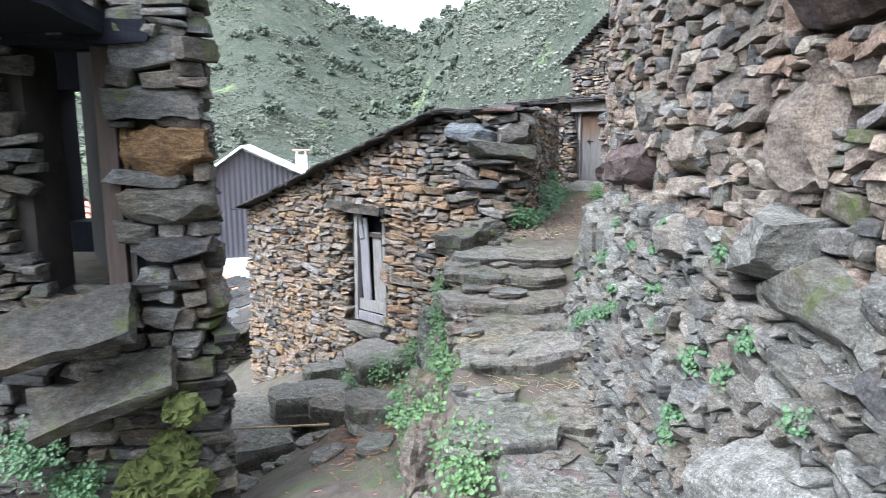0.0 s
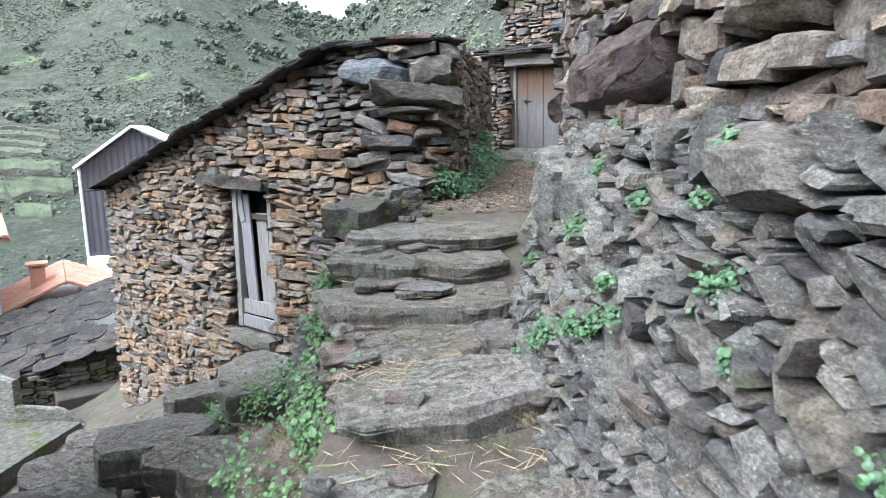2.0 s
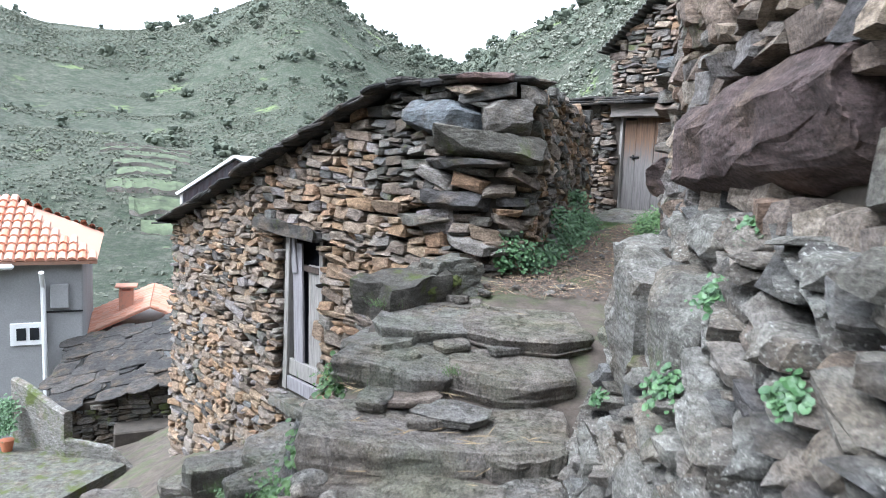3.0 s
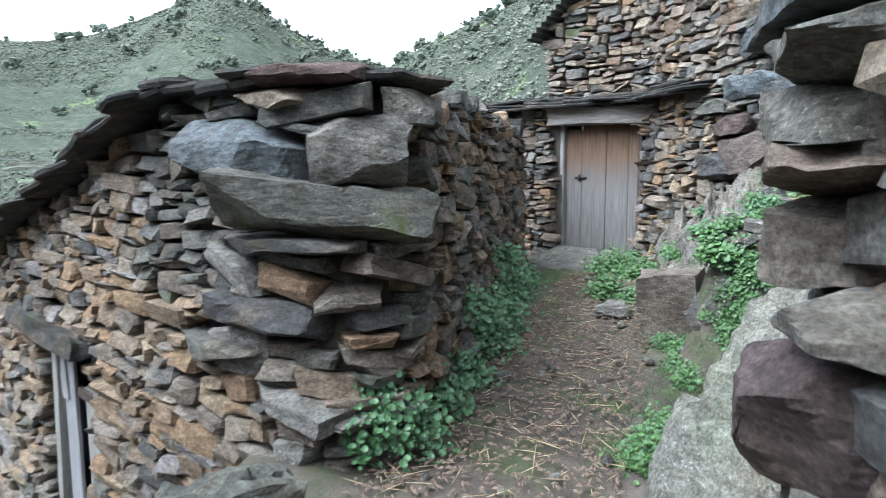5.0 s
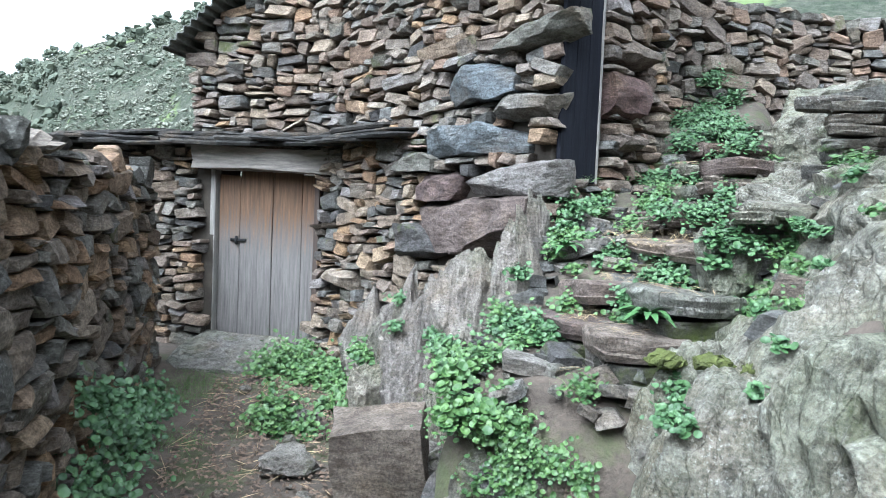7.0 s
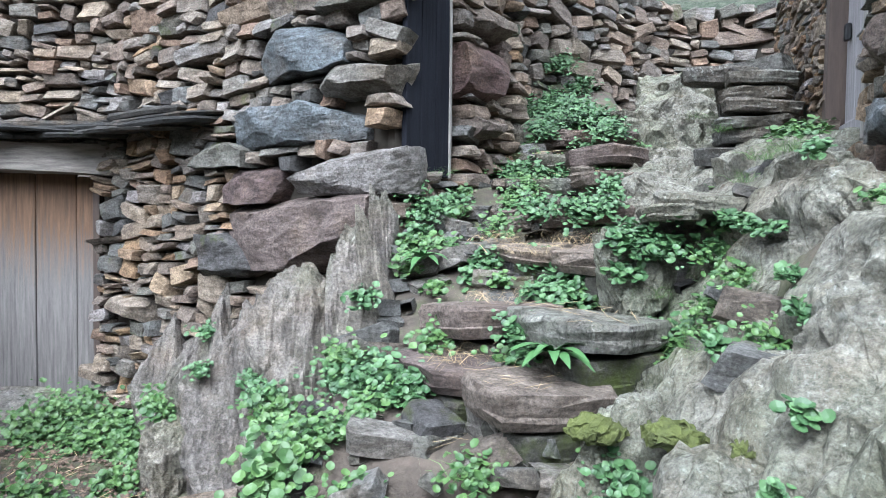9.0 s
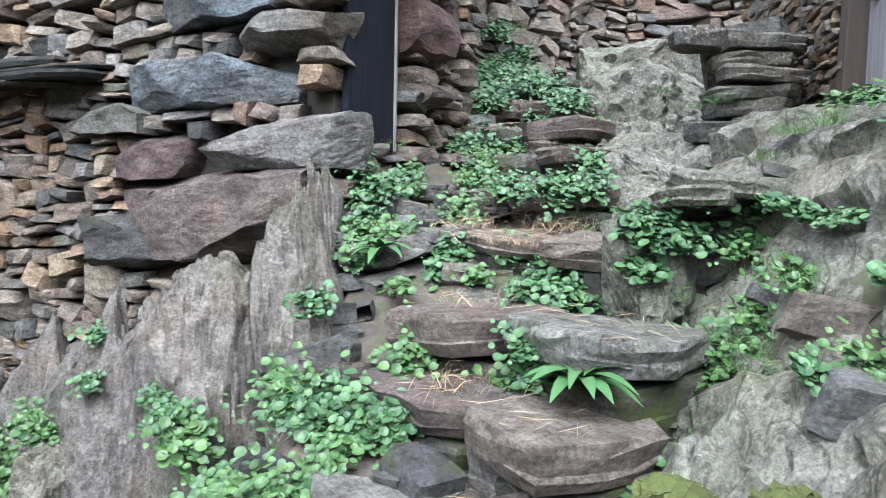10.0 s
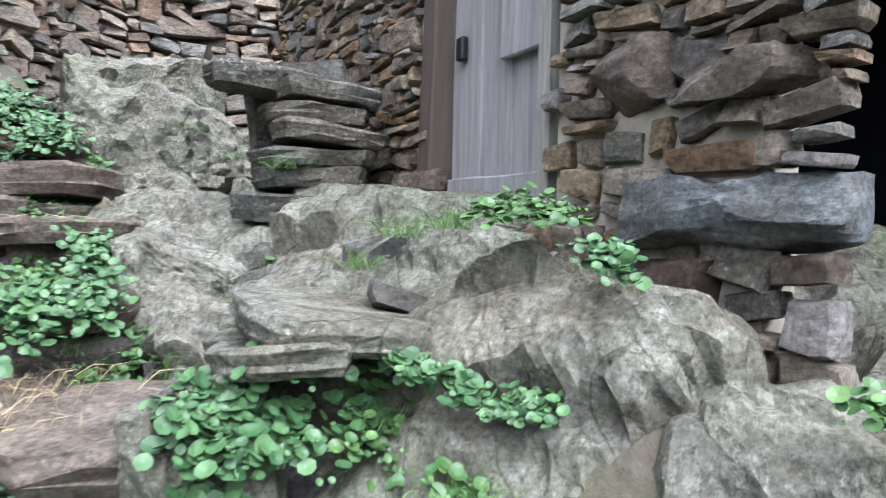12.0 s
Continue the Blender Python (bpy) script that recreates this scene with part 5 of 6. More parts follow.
thing("bank_rock", bank_rock(), "broken pale grey lichen-spotted bedrock bank beside the path", "rock")
OUT = [(2.15, 7.95, 0.5, 0.9, 1.1, 1.0, 20), (2.55, 8.8, 0.5, 0.7, 1.2, 1.1, 30), (3.02, 9.62, 0.62, 0.8, 1.0, 1.2, 28), (3.5, 10.30, 0.98, 0.42, 0.55, 0.85, 35), (3.70, 10.66, 1.12, 0.30, 0.46, 1.08, 20), (3.45, 10.55, 0.85, 0.4, 0.4, 0.7, 15),
       (4.35, 11.10, 1.74, 0.32, 0.26, 0.42, 0), (5.1, 11.35, 1.95, 0.5, 0.5, 0.4, 0), (5.85, 11.75, 2.1, 0.8, 0.6, 0.5, 30), (6.6, 12.15, 2.35, 1.1, 0.9, 0.7, 30), (7.5, 12.6, 2.75, 1.5, 1.0, 0.9, 20)]
for k, (x, y, z, a, b, c, r) in enumerate(OUT):
    thing("outcrop_rock", from_bm("outcrop_rock", rock_bm(a, b, c, 400 + k, 5, 13, 0.03, 0.76, (0.7, 1.6, 0.8), 0.5), M_ROCK), "pale grey lichen-spotted rock of the bank beside the path", "rock", pose(x, y, z, 0, 8, r), "outcrop rocks")
for k, (x, y, z, a, b, c, rx, ry, r) in enumerate(((4.48, 10.92, 1.98, 0.42, 0.30, 0.05, 4, -6, 30), (4.42, 10.95, 1.93, 0.34, 0.26, 0.05, -3, 4, 12), (4.62, 11.0, 1.90, 0.3, 0.3, 0.07, 0, 5, 60))):
    thing("jutting_slab", from_bm("jutting_slab", flag_bm(a, b, c, 440 + k), M_ROCK), "thin schist slab jutting from the bank over the stair", "stone slab", pose(x, y, z, rx, ry, r), "jutting slabs")

# rubble over the earth of the overgrown stair
def stair_rubble():
    rg2 = random.Random(405)
    vs, fs, base = [], [], 0
    for k in range(520):
        a, c = rg2.uniform(-0.1, 3.2), rg2.uniform(-0.75, 0.75)
        q = STAIR_O + STAIR_D * a + Vector((-STAIR_D.y, STAIR_D.x)) * c
        if k % 4 == 0:
            q = Vector((rg2.uniform(4.5, 5.6), rg2.uniform(10.75, 11.6)))
        s0 = rg2.uniform(0.05, 0.20)
        m = pose(q.x, q.y, ground_z(q.x, q.y) + 0.01, rg2.gauss(0, 12), rg2.gauss(0, 14), rg2.uniform(0, 360)) @ Matrix.Diagonal((s0, s0 * rg2.uniform(0.5, 0.9), s0 * rg2.uniform(0.3, 0.55), 1))
        shape = rg2.randrange(len(POOL))
        mm = np.array(m)
        vs.append(POOL_NP[shape] @ mm[:3, :3].T + mm[:3, 3])
        fs.extend([tuple(i + base for i in f) for f in POOL[shape][1]])
        base += len(POOL_NP[shape])
    return mesh_of("stair_rubble", np.concatenate(vs), fs, M_GREY_I)


tagged(new("stair_rubble", stair_rubble()), "broken grey rubble between the slabs of the overgrown stair", "rubble", kind="stuff")

# far wall above the stair
FARW = Course([(5.7, 13.6), (8.4, 13.2), (8.9, 12.6), (9.2, 9.0)], 0.0)
farw = tagged(new("wall_above_stair", core("wall_core", FARW, 1.5, 4.0, 0.4, M_CORE)), "pale rubble wall at the head of the stair", "stone wall", kind="structure")
stone_wall(farw, FARW, 1.6, 4.0, 0.2, 0.1, [(M_RED, M_RED_I), (M_GREY, M_GREY_I)], 0.15, None, (), 95, (7, 13, 3), 120, 0.3, tilt=10, pick=lambda u, z, g: 0 if g.random() < 0.75 else 1)

# ---- houses down in the valley ----
def wall_box(owner, name, sx, sy, sz, mat, label=""):
    return part(name, from_bm(name, box_bm(sx, sy, sz, 0.02), mat), owner, label)


def tile_roof(owner, w, d, rise, over, z, hip=0.0):
    """Two pitches of round tiles, ridge along x."""
    for sgn in (1, -1):
        slope = math.hypot(d / 2 + over, rise)
        angle = math.atan2(rise, d / 2 + over)
        verts, faces = [], []
        nx, ny = int((w + 2 * over) / 0.22), int(slope / 0.4)
        for i in range(nx):
            for j in range(ny):
                x = -w / 2 - over + (i + 0.5) * (w + 2 * over) / nx
                y = j * slope / ny
                if x * sgn > w / 2 + over - hip * y * math.cos(angle):
                    continue
                base = len(verts)
                for yy, lift, r in ((y - 0.04, 0.045, 0.105), (y + slope / ny, 0.0, 0.09)):
                    for a in range(5):
                        q = math.pi * a / 4
                        verts.append((x + math.cos(q) * r, yy, math.sin(q) * r * 0.8 + lift))
                for a in range(4):
                    faces.append((base + a, base + a + 1, base + 6 + a, base + 5 + a))
                faces.append((base, base + 1, base + 2, base + 3, base + 4))
        bm = bmesh.new()
        bmesh.ops.create_cube(bm, size=1, matrix=Matrix.Translation((0, slope / 2, -0.05)) @ Matrix.Diagonal((w + 2 * over, slope, 0.1, 1)))
        for v in bm.verts:
            if v.co.x * sgn > 0 and v.co.y > slope / 2:
                v.co.x -= sgn * hip * slope * math.cos(angle)
        base = len(verts)
        verts += [tuple(v.co) for v in bm.verts]
        faces += [tuple(base + v.index for v in f.verts) for f in bm.faces]
        bm.free()
        m = Matrix.Translation((0, -sgn * (d / 2 + over), z)) @ Matrix.Rotation(0 if sgn > 0 else math.pi, 4, "Z") @ Matrix.Rotation(angle, 4, "X")
        ob = part("tile_roof", mesh_of("tile_roof", verts, faces, M_TILE), owner, "red terracotta tile roof")
        ob.matrix_local = m


def hip_end(owner, w, d, rise, over, z, hip):
    e, h = w / 2 + over, d / 2 + over
    a = e - hip * h
    verts = [(e, -h, z), (e, h, z), (a, 0, z + rise), (e - 0.2, -h, z - 0.08), (e - 0.2, h, z - 0.08), (a - 0.2, 0, z + rise - 0.08)]
    part("tile_roof", mesh_of("tile_roof", verts, [(0, 1, 2), (5, 4, 3), (0, 2, 5, 3), (1, 4, 5, 2), (0, 3, 4, 1)], M_TILE), owner)


def chimney(owner, x, y, z, mat, h=1.1, s=0.6):
    c = part("chimney", from_bm("chimney", box_bm(s, s, h, 0.02), mat), owner, "", pose(x, y, z))
    part("chimney_cap", from_bm("chimney_cap", box_bm(s * 1.5, s * 1.5, 0.1, 0.02), M_TILE), c, "", pose(0, 0, h + 0.2))
    for dx, dy in ((-1, -1), (1, -1), (-1, 1), (1, 1)):
        part("chimney_post", from_bm("chimney_post", box_bm(0.12, 0.12, 0.22, 0), mat), c, "", pose(dx * s * 0.38, dy * s * 0.38, h - 0.01))


# grey rendered house; origin at its near corner's foot
gh = empty("grey_house", "grey rendered house with a red tile roof and white drainpipe", "house", pose(-9.05, 20.4, -6.6, 0, 0, 28))
part("wall", from_bm("wall", box_bm(7.0, 6.0, 5.3, 0.03), M_RENDER), gh, "", pose(-3.5, 3.0, 0))
gr = empty("roof_holder", "", "")
gr.name = "grey_house_roof"
gr.parent = gh
gr.matrix_local = pose(-3.5, 3.0, 0)
tile_roof(gr, 7.0, 6.0, 1.35, 0.35, 5.3, 0.7)
hip_end(gr, 7.0, 6.0, 1.35, 0.35, 5.3, 0.7)
win = part("window", from_bm("window", box_bm(0.75, 0.08, 0.55, 0.01), M_WHITE), gh, "small white-framed double window", pose(-1.2, -0.02, 3.2))
for dx in (-0.14, 0.14):
    part("pane", from_bm("pane", box_bm(0.2, 0.03, 0.3, 0.004), M_GLASSDARK), win, "", pose(dx, -0.045, 0.13))
gutter = part("gutter", from_bm("gutter", box_bm(5.2, 0.16, 0.14, 0.05), M_WHITE), gh, "white gutter", pose(-4.0, -0.42, 5.12))
pipe = part("drainpipe", from_bm("drainpipe", cyl_bm(0.06, 0.06, 4.4), M_WHITE), gh, "white drainpipe", pose(-0.85, -0.12, 0.3))
part("elbow", from_bm("elbow", cyl_bm(0.06, 0.06, 0.5), M_WHITE), pipe, "", pose(0, 0, 4.35, 38, 0, 0))
part("meter_box", from_bm("meter_box", box_bm(0.4, 0.16, 0.6, 0.02), M_RENDER), gh, "grey meter box", pose(-0.5, -0.08, 4.1))
part("cable", from_bm("cable", box_bm(0.9, 0.03, 0.04, 0.005), M_IRON), gh, "", pose(-0.45, -0.03, 3.98))
dr = part("door", from_bm("door", box_bm(1.2, 0.1, 2.3, 0.02), M_DARKWOOD), gh, "dark wooden door", pose(-3.0, -0.02, 0.9))
part("door_frame", from_bm("door_frame", box_bm(0.12, 0.14, 2.4, 0.02), M_WHITE), dr, "", pose(0.66, -0.01, 0))
# garden wall, patio and pot below it
def slab_wall(length, thick, tops):
    """A thin wall along x whose top runs through the given heights, with a rounded coping."""
    bm = bmesh.new()
    n = 16
    rows = []
    for i in range(n + 1):
        f = i / n * (len(tops) - 1)
        k = min(int(f), len(tops) - 2)
        h = tops[k] + (tops[k + 1] - tops[k]) * smooth(0, 1, f - k) + 0.012 * noise.noise((i * 0.7, length, 0))
        x = length * i / n
        rows.append([bm.verts.new(p) for p in ((x, -thick / 2, -0.6), (x, -thick / 2, h - 0.03), (x, -thick / 4, h), (x, thick / 4, h), (x, thick / 2, h - 0.03), (x, thick / 2, -0.6))])
    for ra, rb in zip(rows, rows[1:]):
        for k in range(6):
            bm.faces.new((ra[k], ra[(k + 1) % 6], rb[(k + 1) % 6], rb[k]))
    bm.faces.new(rows[0])
    bm.faces.new(list(reversed(rows[-1])))
    return bm


M_CONCRETE = stone_material("mossy_concrete", [(0.30, 0.295, 0.27)], 0.75, 0.1)
thing("garden_wall", from_bm("garden_wall", slab_wall(1.45, 0.16, (1.30, 0.95)), M_CONCRETE), "mossy grey concrete garden wall with a sloping top", "garden wall", pose(-7.55, 15.7, -4.1, 0, 0, -23))
thing("garden_wall", from_bm("garden_wall", slab_wall(1.35, 0.12, (0.62, 0.55, 0.12)), M_CONCRETE), "low mossy concrete wall curving down by the patio", "garden wall", pose(-6.25, 15.12, -4.25, 0, 0, 0))
thing("patio", from_bm("patio", box_bm(4.6, 3.2, 1.2, 0, 0.03, 6, 77), M_MOSSY), "damp brown stone patio before the grey house", "patio", pose(-7.7, 13.95, -5.15, 0, 0, -14))
pot = empty("flower_pot", "terracotta flower pot with a leafy plant on the patio", "flower pot", pose(-7.35, 15.15, -3.95))
part("pot", from_bm("pot", cyl_bm(0.08, 0.12, 0.2, 16), M_POT), pot)

# low stone house with a slate roof
lh = tagged(new("low_stone_house", from_bm("low_stone_house", box_bm(5.0, 4.2, 2.0, 0.03), M_CORE)), "low dark stone house with a slate roof", "house")
lh.matrix_world = pose(-5.2, 20.0, -6.3, 0, 0, 28)
LOW = Course([(-7.75, 17.05), (-3.6, 19.2), (-2.6, 19.9)], 0.0)
lw = tagged(new("wall_low_house", core("wall_core", LOW, -6.6, -2.9, 0.3, M_CORE, lambda u, z: z < -4.0 + 0.24 * u)), "dark dry-stone gable of a low house", "stone wall", kind="structure")
stone_wall(lw, LOW, -6.5, -2.9, 0.3, 0.10, [(M_DARK, M_DARK_I), (M_GREY, M_GREY_I)], 0.12, lambda u, z: z < -4.05 + 0.24 * u and not (3.2 < u < 3.7 and z < -4.75), (), 97, (-5, 18, -4), 200, pick=lambda u, z, g: 0 if g.random() < 0.7 else 1)
lr = empty("roof_low_house", "pale weathered slate roof of a low house", "slate roof", kind="structure")
rg = random.Random(19)
for k in range(170):
    u, b = rg.uniform(0, LOW.length), rg.uniform(-0.1, 3.4)
    p, t, n = LOW.frame_at(u, -3.98 + 0.24 * u)
    slate(lr, p - n * b + Vector((0, 0, 0.05 * rg.random() + 0.16 * b)), t, n, rg.uniform(0.5, 0.9), rg.uniform(0.4, 0.7), 0.04, rg, -9, -13)

# metal-clad building with a white roof
mb = empty("metal_building", "building clad in grey-violet ribbed sheet with a white roof edge", "building", pose(-7.95, 29.3, -4.76, 0, 0, 13) @ Matrix.Scale(0.777, 4))


def clad_mesh():
    verts, faces = [], []
    w, h0, hp = 5.9, 6.1, 7.75
    xs = [-w / 2 + i * 0.07 for i in range(int(w / 0.07) + 1)]
    for i, x in enumerate(xs):
        y = -0.035 if (i // 2) % 2 else 0.0
        top = hp - (hp - h0) * abs(x + 0.55) / (w / 2 + (0.55 if x > -0.55 else -0.55))
        verts += [(x, y, 1.9), (x, y, top)]
    for i in range(len(xs) - 1):
        faces.append((2 * i, 2 * i + 2, 2 * i + 3, 2 * i + 1))
    return mesh_of("cladding", verts, faces, M_CLAD)


part("cladding", clad_mesh(), mb, "ribbed grey-violet sheet cladding")
part("wall", from_bm("wall", box_bm(5.85, 8, 6.0, 0.02), M_CLAD), mb, "", pose(0, 4.05, 0))
part("base_wall", from_bm("base_wall", box_bm(6.0, 0.3, 6.0, 0.02), M_WHITE), mb, "white base wall", pose(0, -0.1, -4.1))
for x0, z0, x1, z1 in ((-3.15, 6.0, -0.55, 7.85), (-0.55, 7.85, 3.2, 6.05)):
    L = math.hypot(x1 - x0, z1 - z0)
    part("roof", from_bm("roof", box_bm(L, 8.6, 0.14, 0.02), M_WHITEROOF), mb, "white sheet roof", pose((x0 + x1) / 2, 3.9, (z0 + z1) / 2, 0, -math.degrees(math.atan2(z1 - z0, x1 - x0)), 0))
part("corner_pipe", from_bm("corner_pipe", cyl_bm(0.07, 0.07, 5.0), M_WHITE), mb, "white corner pipe", pose(-3.0, -0.1, 1.0))
chimney(mb, 2.6, 2.4, 6.2, M_WHITE, 1.2, 0.65)

# white house with a tile roof
wh = empty("white_house", "white house with a red tile roof down the slope", "house", pose(-9.24, 24.45, -5.94, 0, 0, 24) @ Matrix.Scale(0.5, 4))
part("wall", from_bm("wall", box_bm(6.5, 7.0, 9.4, 0.03), M_WHITE), wh, "", pose(0, 0, -5))
ww = part("window", from_bm("window", box_bm(0.8, 0.1, 1.0, 0.02), M_WHITE), wh, "", pose(-0.6, -3.52, 2.2))
part("pane", from_bm("pane", box_bm(0.55, 0.05, 0.75, 0.01), M_GLASSDARK), ww, "", pose(0, -0.05, 0.12))
wr = empty("roof_holder", "", "")
wr.name = "white_house_roof"
wr.parent = wh
wr.matrix_local = pose(0, 0, 0, 0, 0, 90)
tile_roof(wr, 7.0, 6.5, 1.6, 0.3, 4.4)
chimney(wh, -1.4, -1.0, 5.0, M_TILE, 1.5, 0.8)


# ---- plants ----
def leaf_disc(verts, faces, c, up, r, rg2, sides=8):
    """A round, slightly cupped leaf with its stalk in the middle."""
    t = up.orthogonal().normalized()
    s = up.cross(t)
    b = len(verts)
    verts.append(tuple(c - up * r * 0.25))
    for k in range(sides):
        a = 2 * math.pi * k / sides
        q = r * rg2.uniform(0.88, 1.06)
        verts.append(tuple(c + t * math.cos(a) * q + s * math.sin(a) * q))
    for k in range(sides):
        faces.append((b, b + 1 + k, b + 1 + (k + 1) % sides))


def leaf_clump(spots, seed, mat, label, name, lean=(0, 0, 1), size=0.026, dense=1.0):
    """Clumps of small round leaves, one thing a clump. spots: (x, y, z, radius)."""
    rg2 = random.Random(seed)
    for x, y, z, r in spots:
        verts, faces = [], []
        r *= 0.95
        face = Vector(lean).normalized()
        t = face.orthogonal().normalized()
        w = face.cross(t)
        for k in range(int(dense * (30 + 24000 * r * r))):
            d = (t * rg2.gauss(0, 0.48) + w * rg2.gauss(0, 0.48) + face * (abs(rg2.gauss(0, 0.22)) - 0.03)) * r
            up = (face + Vector((rg2.gauss(0, 0.42), rg2.gauss(0, 0.42), 0.25 + rg2.gauss(0, 0.3)))).normalized()
            leaf_disc(verts, faces, Vector((x, y, z)) + d, up, 0.54 * size * rg2.uniform(0.3, 1.25), rg2)
        thing(name, mesh_of(name, verts, faces, mat), label, "plant", None, "pennywort clumps", "stuff")


def grass_tuft(spots, seed, label="tuft of fresh green grass between the stones", mat=None, tall=0.15):
    rg2 = random.Random(seed)
    for x, y, z, r in spots:
        verts, faces = [], []
        for k in range(int(50 + 2600 * r * r)):
            p = Vector((x + rg2.gauss(0, 0.45) * r, y + rg2.gauss(0, 0.45) * r, z - 0.01))
            d = Vector((rg2.gauss(0, 0.5), rg2.gauss(0, 0.5), 1)).normalized()
            h = 0.62 * tall * rg2.uniform(0.4, 1.2)
            side2 = d.orthogonal().normalized() * 0.0012
            mid, tip = p + d * h * 0.6, p + d * h + Vector((d.x, d.y, -0.35)) * h * 0.6
            b = len(verts)
            verts.extend([tuple(p - side2), tuple(p + side2), tuple(mid + side2 * 0.8), tuple(mid - side2 * 0.8), tuple(tip)])
            faces.extend([(b, b + 1, b + 2, b + 3), (b + 3, b + 2, b + 4)])
        thing("grass_tuft", mesh_of("grass_tuft", verts, faces, mat or M_GRASS), label, "grass", None, "grass tufts", "stuff")


def rosette(x, y, z, length, n, seed):
    """A plantain-like rosette of long pointed leaves, each a part."""
    rg2 = random.Random(seed)
    plant = empty("rosette_plant", "broad-leaved green rosette plant growing on the stair", "plant", pose(x, y, z))
    for k in range(n):
        verts, faces = [], []
        L, w = length * rg2.uniform(0.7, 1.1), length * 0.11 * rg2.uniform(0.8, 1.2)
        rise, az = rg2.uniform(0.35, 1.1), 2 * math.pi * (k + rg2.uniform(-0.3, 0.3)) / n
        for i in range(7):
            f = i / 6
            wid = w * math.sin(math.pi * min(1, 0.12 + f * 0.88)) ** 0.8 if i < 6 else 0.001
            rr, zz = L * f * math.cos(rise * (1 - 0.6 * f)), L * (math.sin(rise) * f - 0.65 * f * f)
            for sgn, dz in ((-1, 0.25), (0, 0), (1, 0.25)):
                verts.append((rr, sgn * wid, zz + dz * wid))
        for i in range(6):
            for j in range(2):
                a = i * 3 + j
                faces.append((a, a + 3, a + 4, a + 1))
        part("leaf", mesh_of("leaf", verts, faces, M_BROAD, True), plant, "", Matrix.Rotation(az, 4, "Z"))


STAIR_LEAN = (-0.45, -0.35, 0.8)
PENNY = "clump of round-leaved pennywort growing on the stones"
# on the upper stair
leaf_clump([(3.93, 13.48, 1.31, 0.08), (3.77, 13.23, 1.15, 0.06), (3.76, 12.58, 1.15, 0.09), (3.53, 11.47, 1.44, 0.09), (3.54, 11.37, 1.43, 0.08), (3.51, 11.54, 1.45, 0.07), (3.44, 11.73, 1.22, 0.09), (3.31, 11.42, 1.34, 0.05), (4.44, 12.23, 1.98, 0.12), (4.65, 12.30, 2.01, 0.10), (4.40, 12.33, 2.08, 0.08), (4.27, 12.12, 1.88, 0.07), (4.32, 11.76, 1.76, 0.08), (4.20, 11.71, 1.72, 0.06), (4.41, 11.54, 1.77, 0.08), (4.33, 11.39, 1.72, 0.07), (4.21, 11.37, 1.67, 0.08), (4.34, 11.30, 1.75, 0.07), (4.24, 11.28, 1.66, 0.08), (5.29, 12.41, 2.21, 0.12), (5.42, 12.25, 2.24, 0.12), (4.68, 11.77, 2.00, 0.10)],
           501, M_PENNY, PENNY, "pennywort", STAIR_LEAN, 0.026)
leaf_clump([(4.67, 11.57, 1.98, 0.11), (4.71, 11.46, 2.00, 0.10), (4.87, 11.51, 2.10, 0.08), (4.26, 11.02, 1.87, 0.09), (4.31, 10.95, 1.85, 0.09), (4.34, 10.92, 1.96, 0.07), (4.25, 11.05, 1.90, 0.06), (4.21, 11.03, 1.77, 0.06), (3.81, 11.14, 1.61, 0.07), (3.83, 11.11, 1.55, 0.07), (4.24, 10.81, 1.61, 0.05), (3.87, 10.56, 1.64, 0.04), (4.06, 10.46, 1.80, 0.04), (3.93, 10.39, 1.73, 0.04), (4.29, 10.68, 1.94, 0.04), (4.34, 10.74, 1.95, 0.04), (6.74, 13.31, 2.90, 0.20), (6.04, 12.52, 2.65, 0.16), (5.70, 12.07, 2.46, 0.12), (5.69, 12.56, 2.50, 0.13), (7.10, 13.35, 3.09, 0.18), (6.87, 13.35, 3.23, 0.17)],
           502, M_PENNY, PENNY, "pennywort", STAIR_LEAN, 0.026)
leaf_clump([(3.62, 11.75, 1.39, 0.10), (3.54, 11.45, 1.46, 0.10), (3.58, 11.32, 1.45, 0.06), (3.84, 12.81, 1.18, 0.07), (3.69, 11.74, 1.66, 0.06), (3.57, 10.62, 1.36, 0.07), (3.55, 10.63, 1.29, 0.07), (3.30, 10.39, 1.36, 0.06), (4.41, 10.82, 1.86, 0.05), (3.45, 10.25, 1.47, 0.03), (3.52, 10.24, 1.60, 0.03), (6.01, 12.72, 2.59, 0.18), (6.62, 13.07, 2.80, 0.20), (5.74, 12.23, 2.41, 0.12), (6.54, 13.29, 2.81, 0.18), (6.04, 12.32, 2.59, 0.13)],
           503, M_PENNY, PENNY, "pennywort", STAIR_LEAN, 0.024)
# along the bank below the upper house
leaf_clump([(4.20, 10.46, 2.12, 0.04), (4.23, 10.47, 2.14, 0.04), (4.28, 10.65, 1.92, 0.04), (4.26, 10.60, 1.91, 0.04), (4.22, 10.56, 1.92, 0.04), (4.37, 10.77, 1.95, 0.04)], 504, M_PENNY, PENNY, "pennywort", (-0.5, 0.1, 0.8), 0.018)
leaf_clump([(4.37, 10.56, 2.20, 0.07), (4.38, 10.61, 2.20, 0.05), (4.35, 10.51, 2.19, 0.05), (3.95, 10.25, 1.99, 0.04)], 509, M_IVY, "leafy green plants at the foot of the leaning door", "creeper", (-0.4, 0.1, 0.9), 0.018)
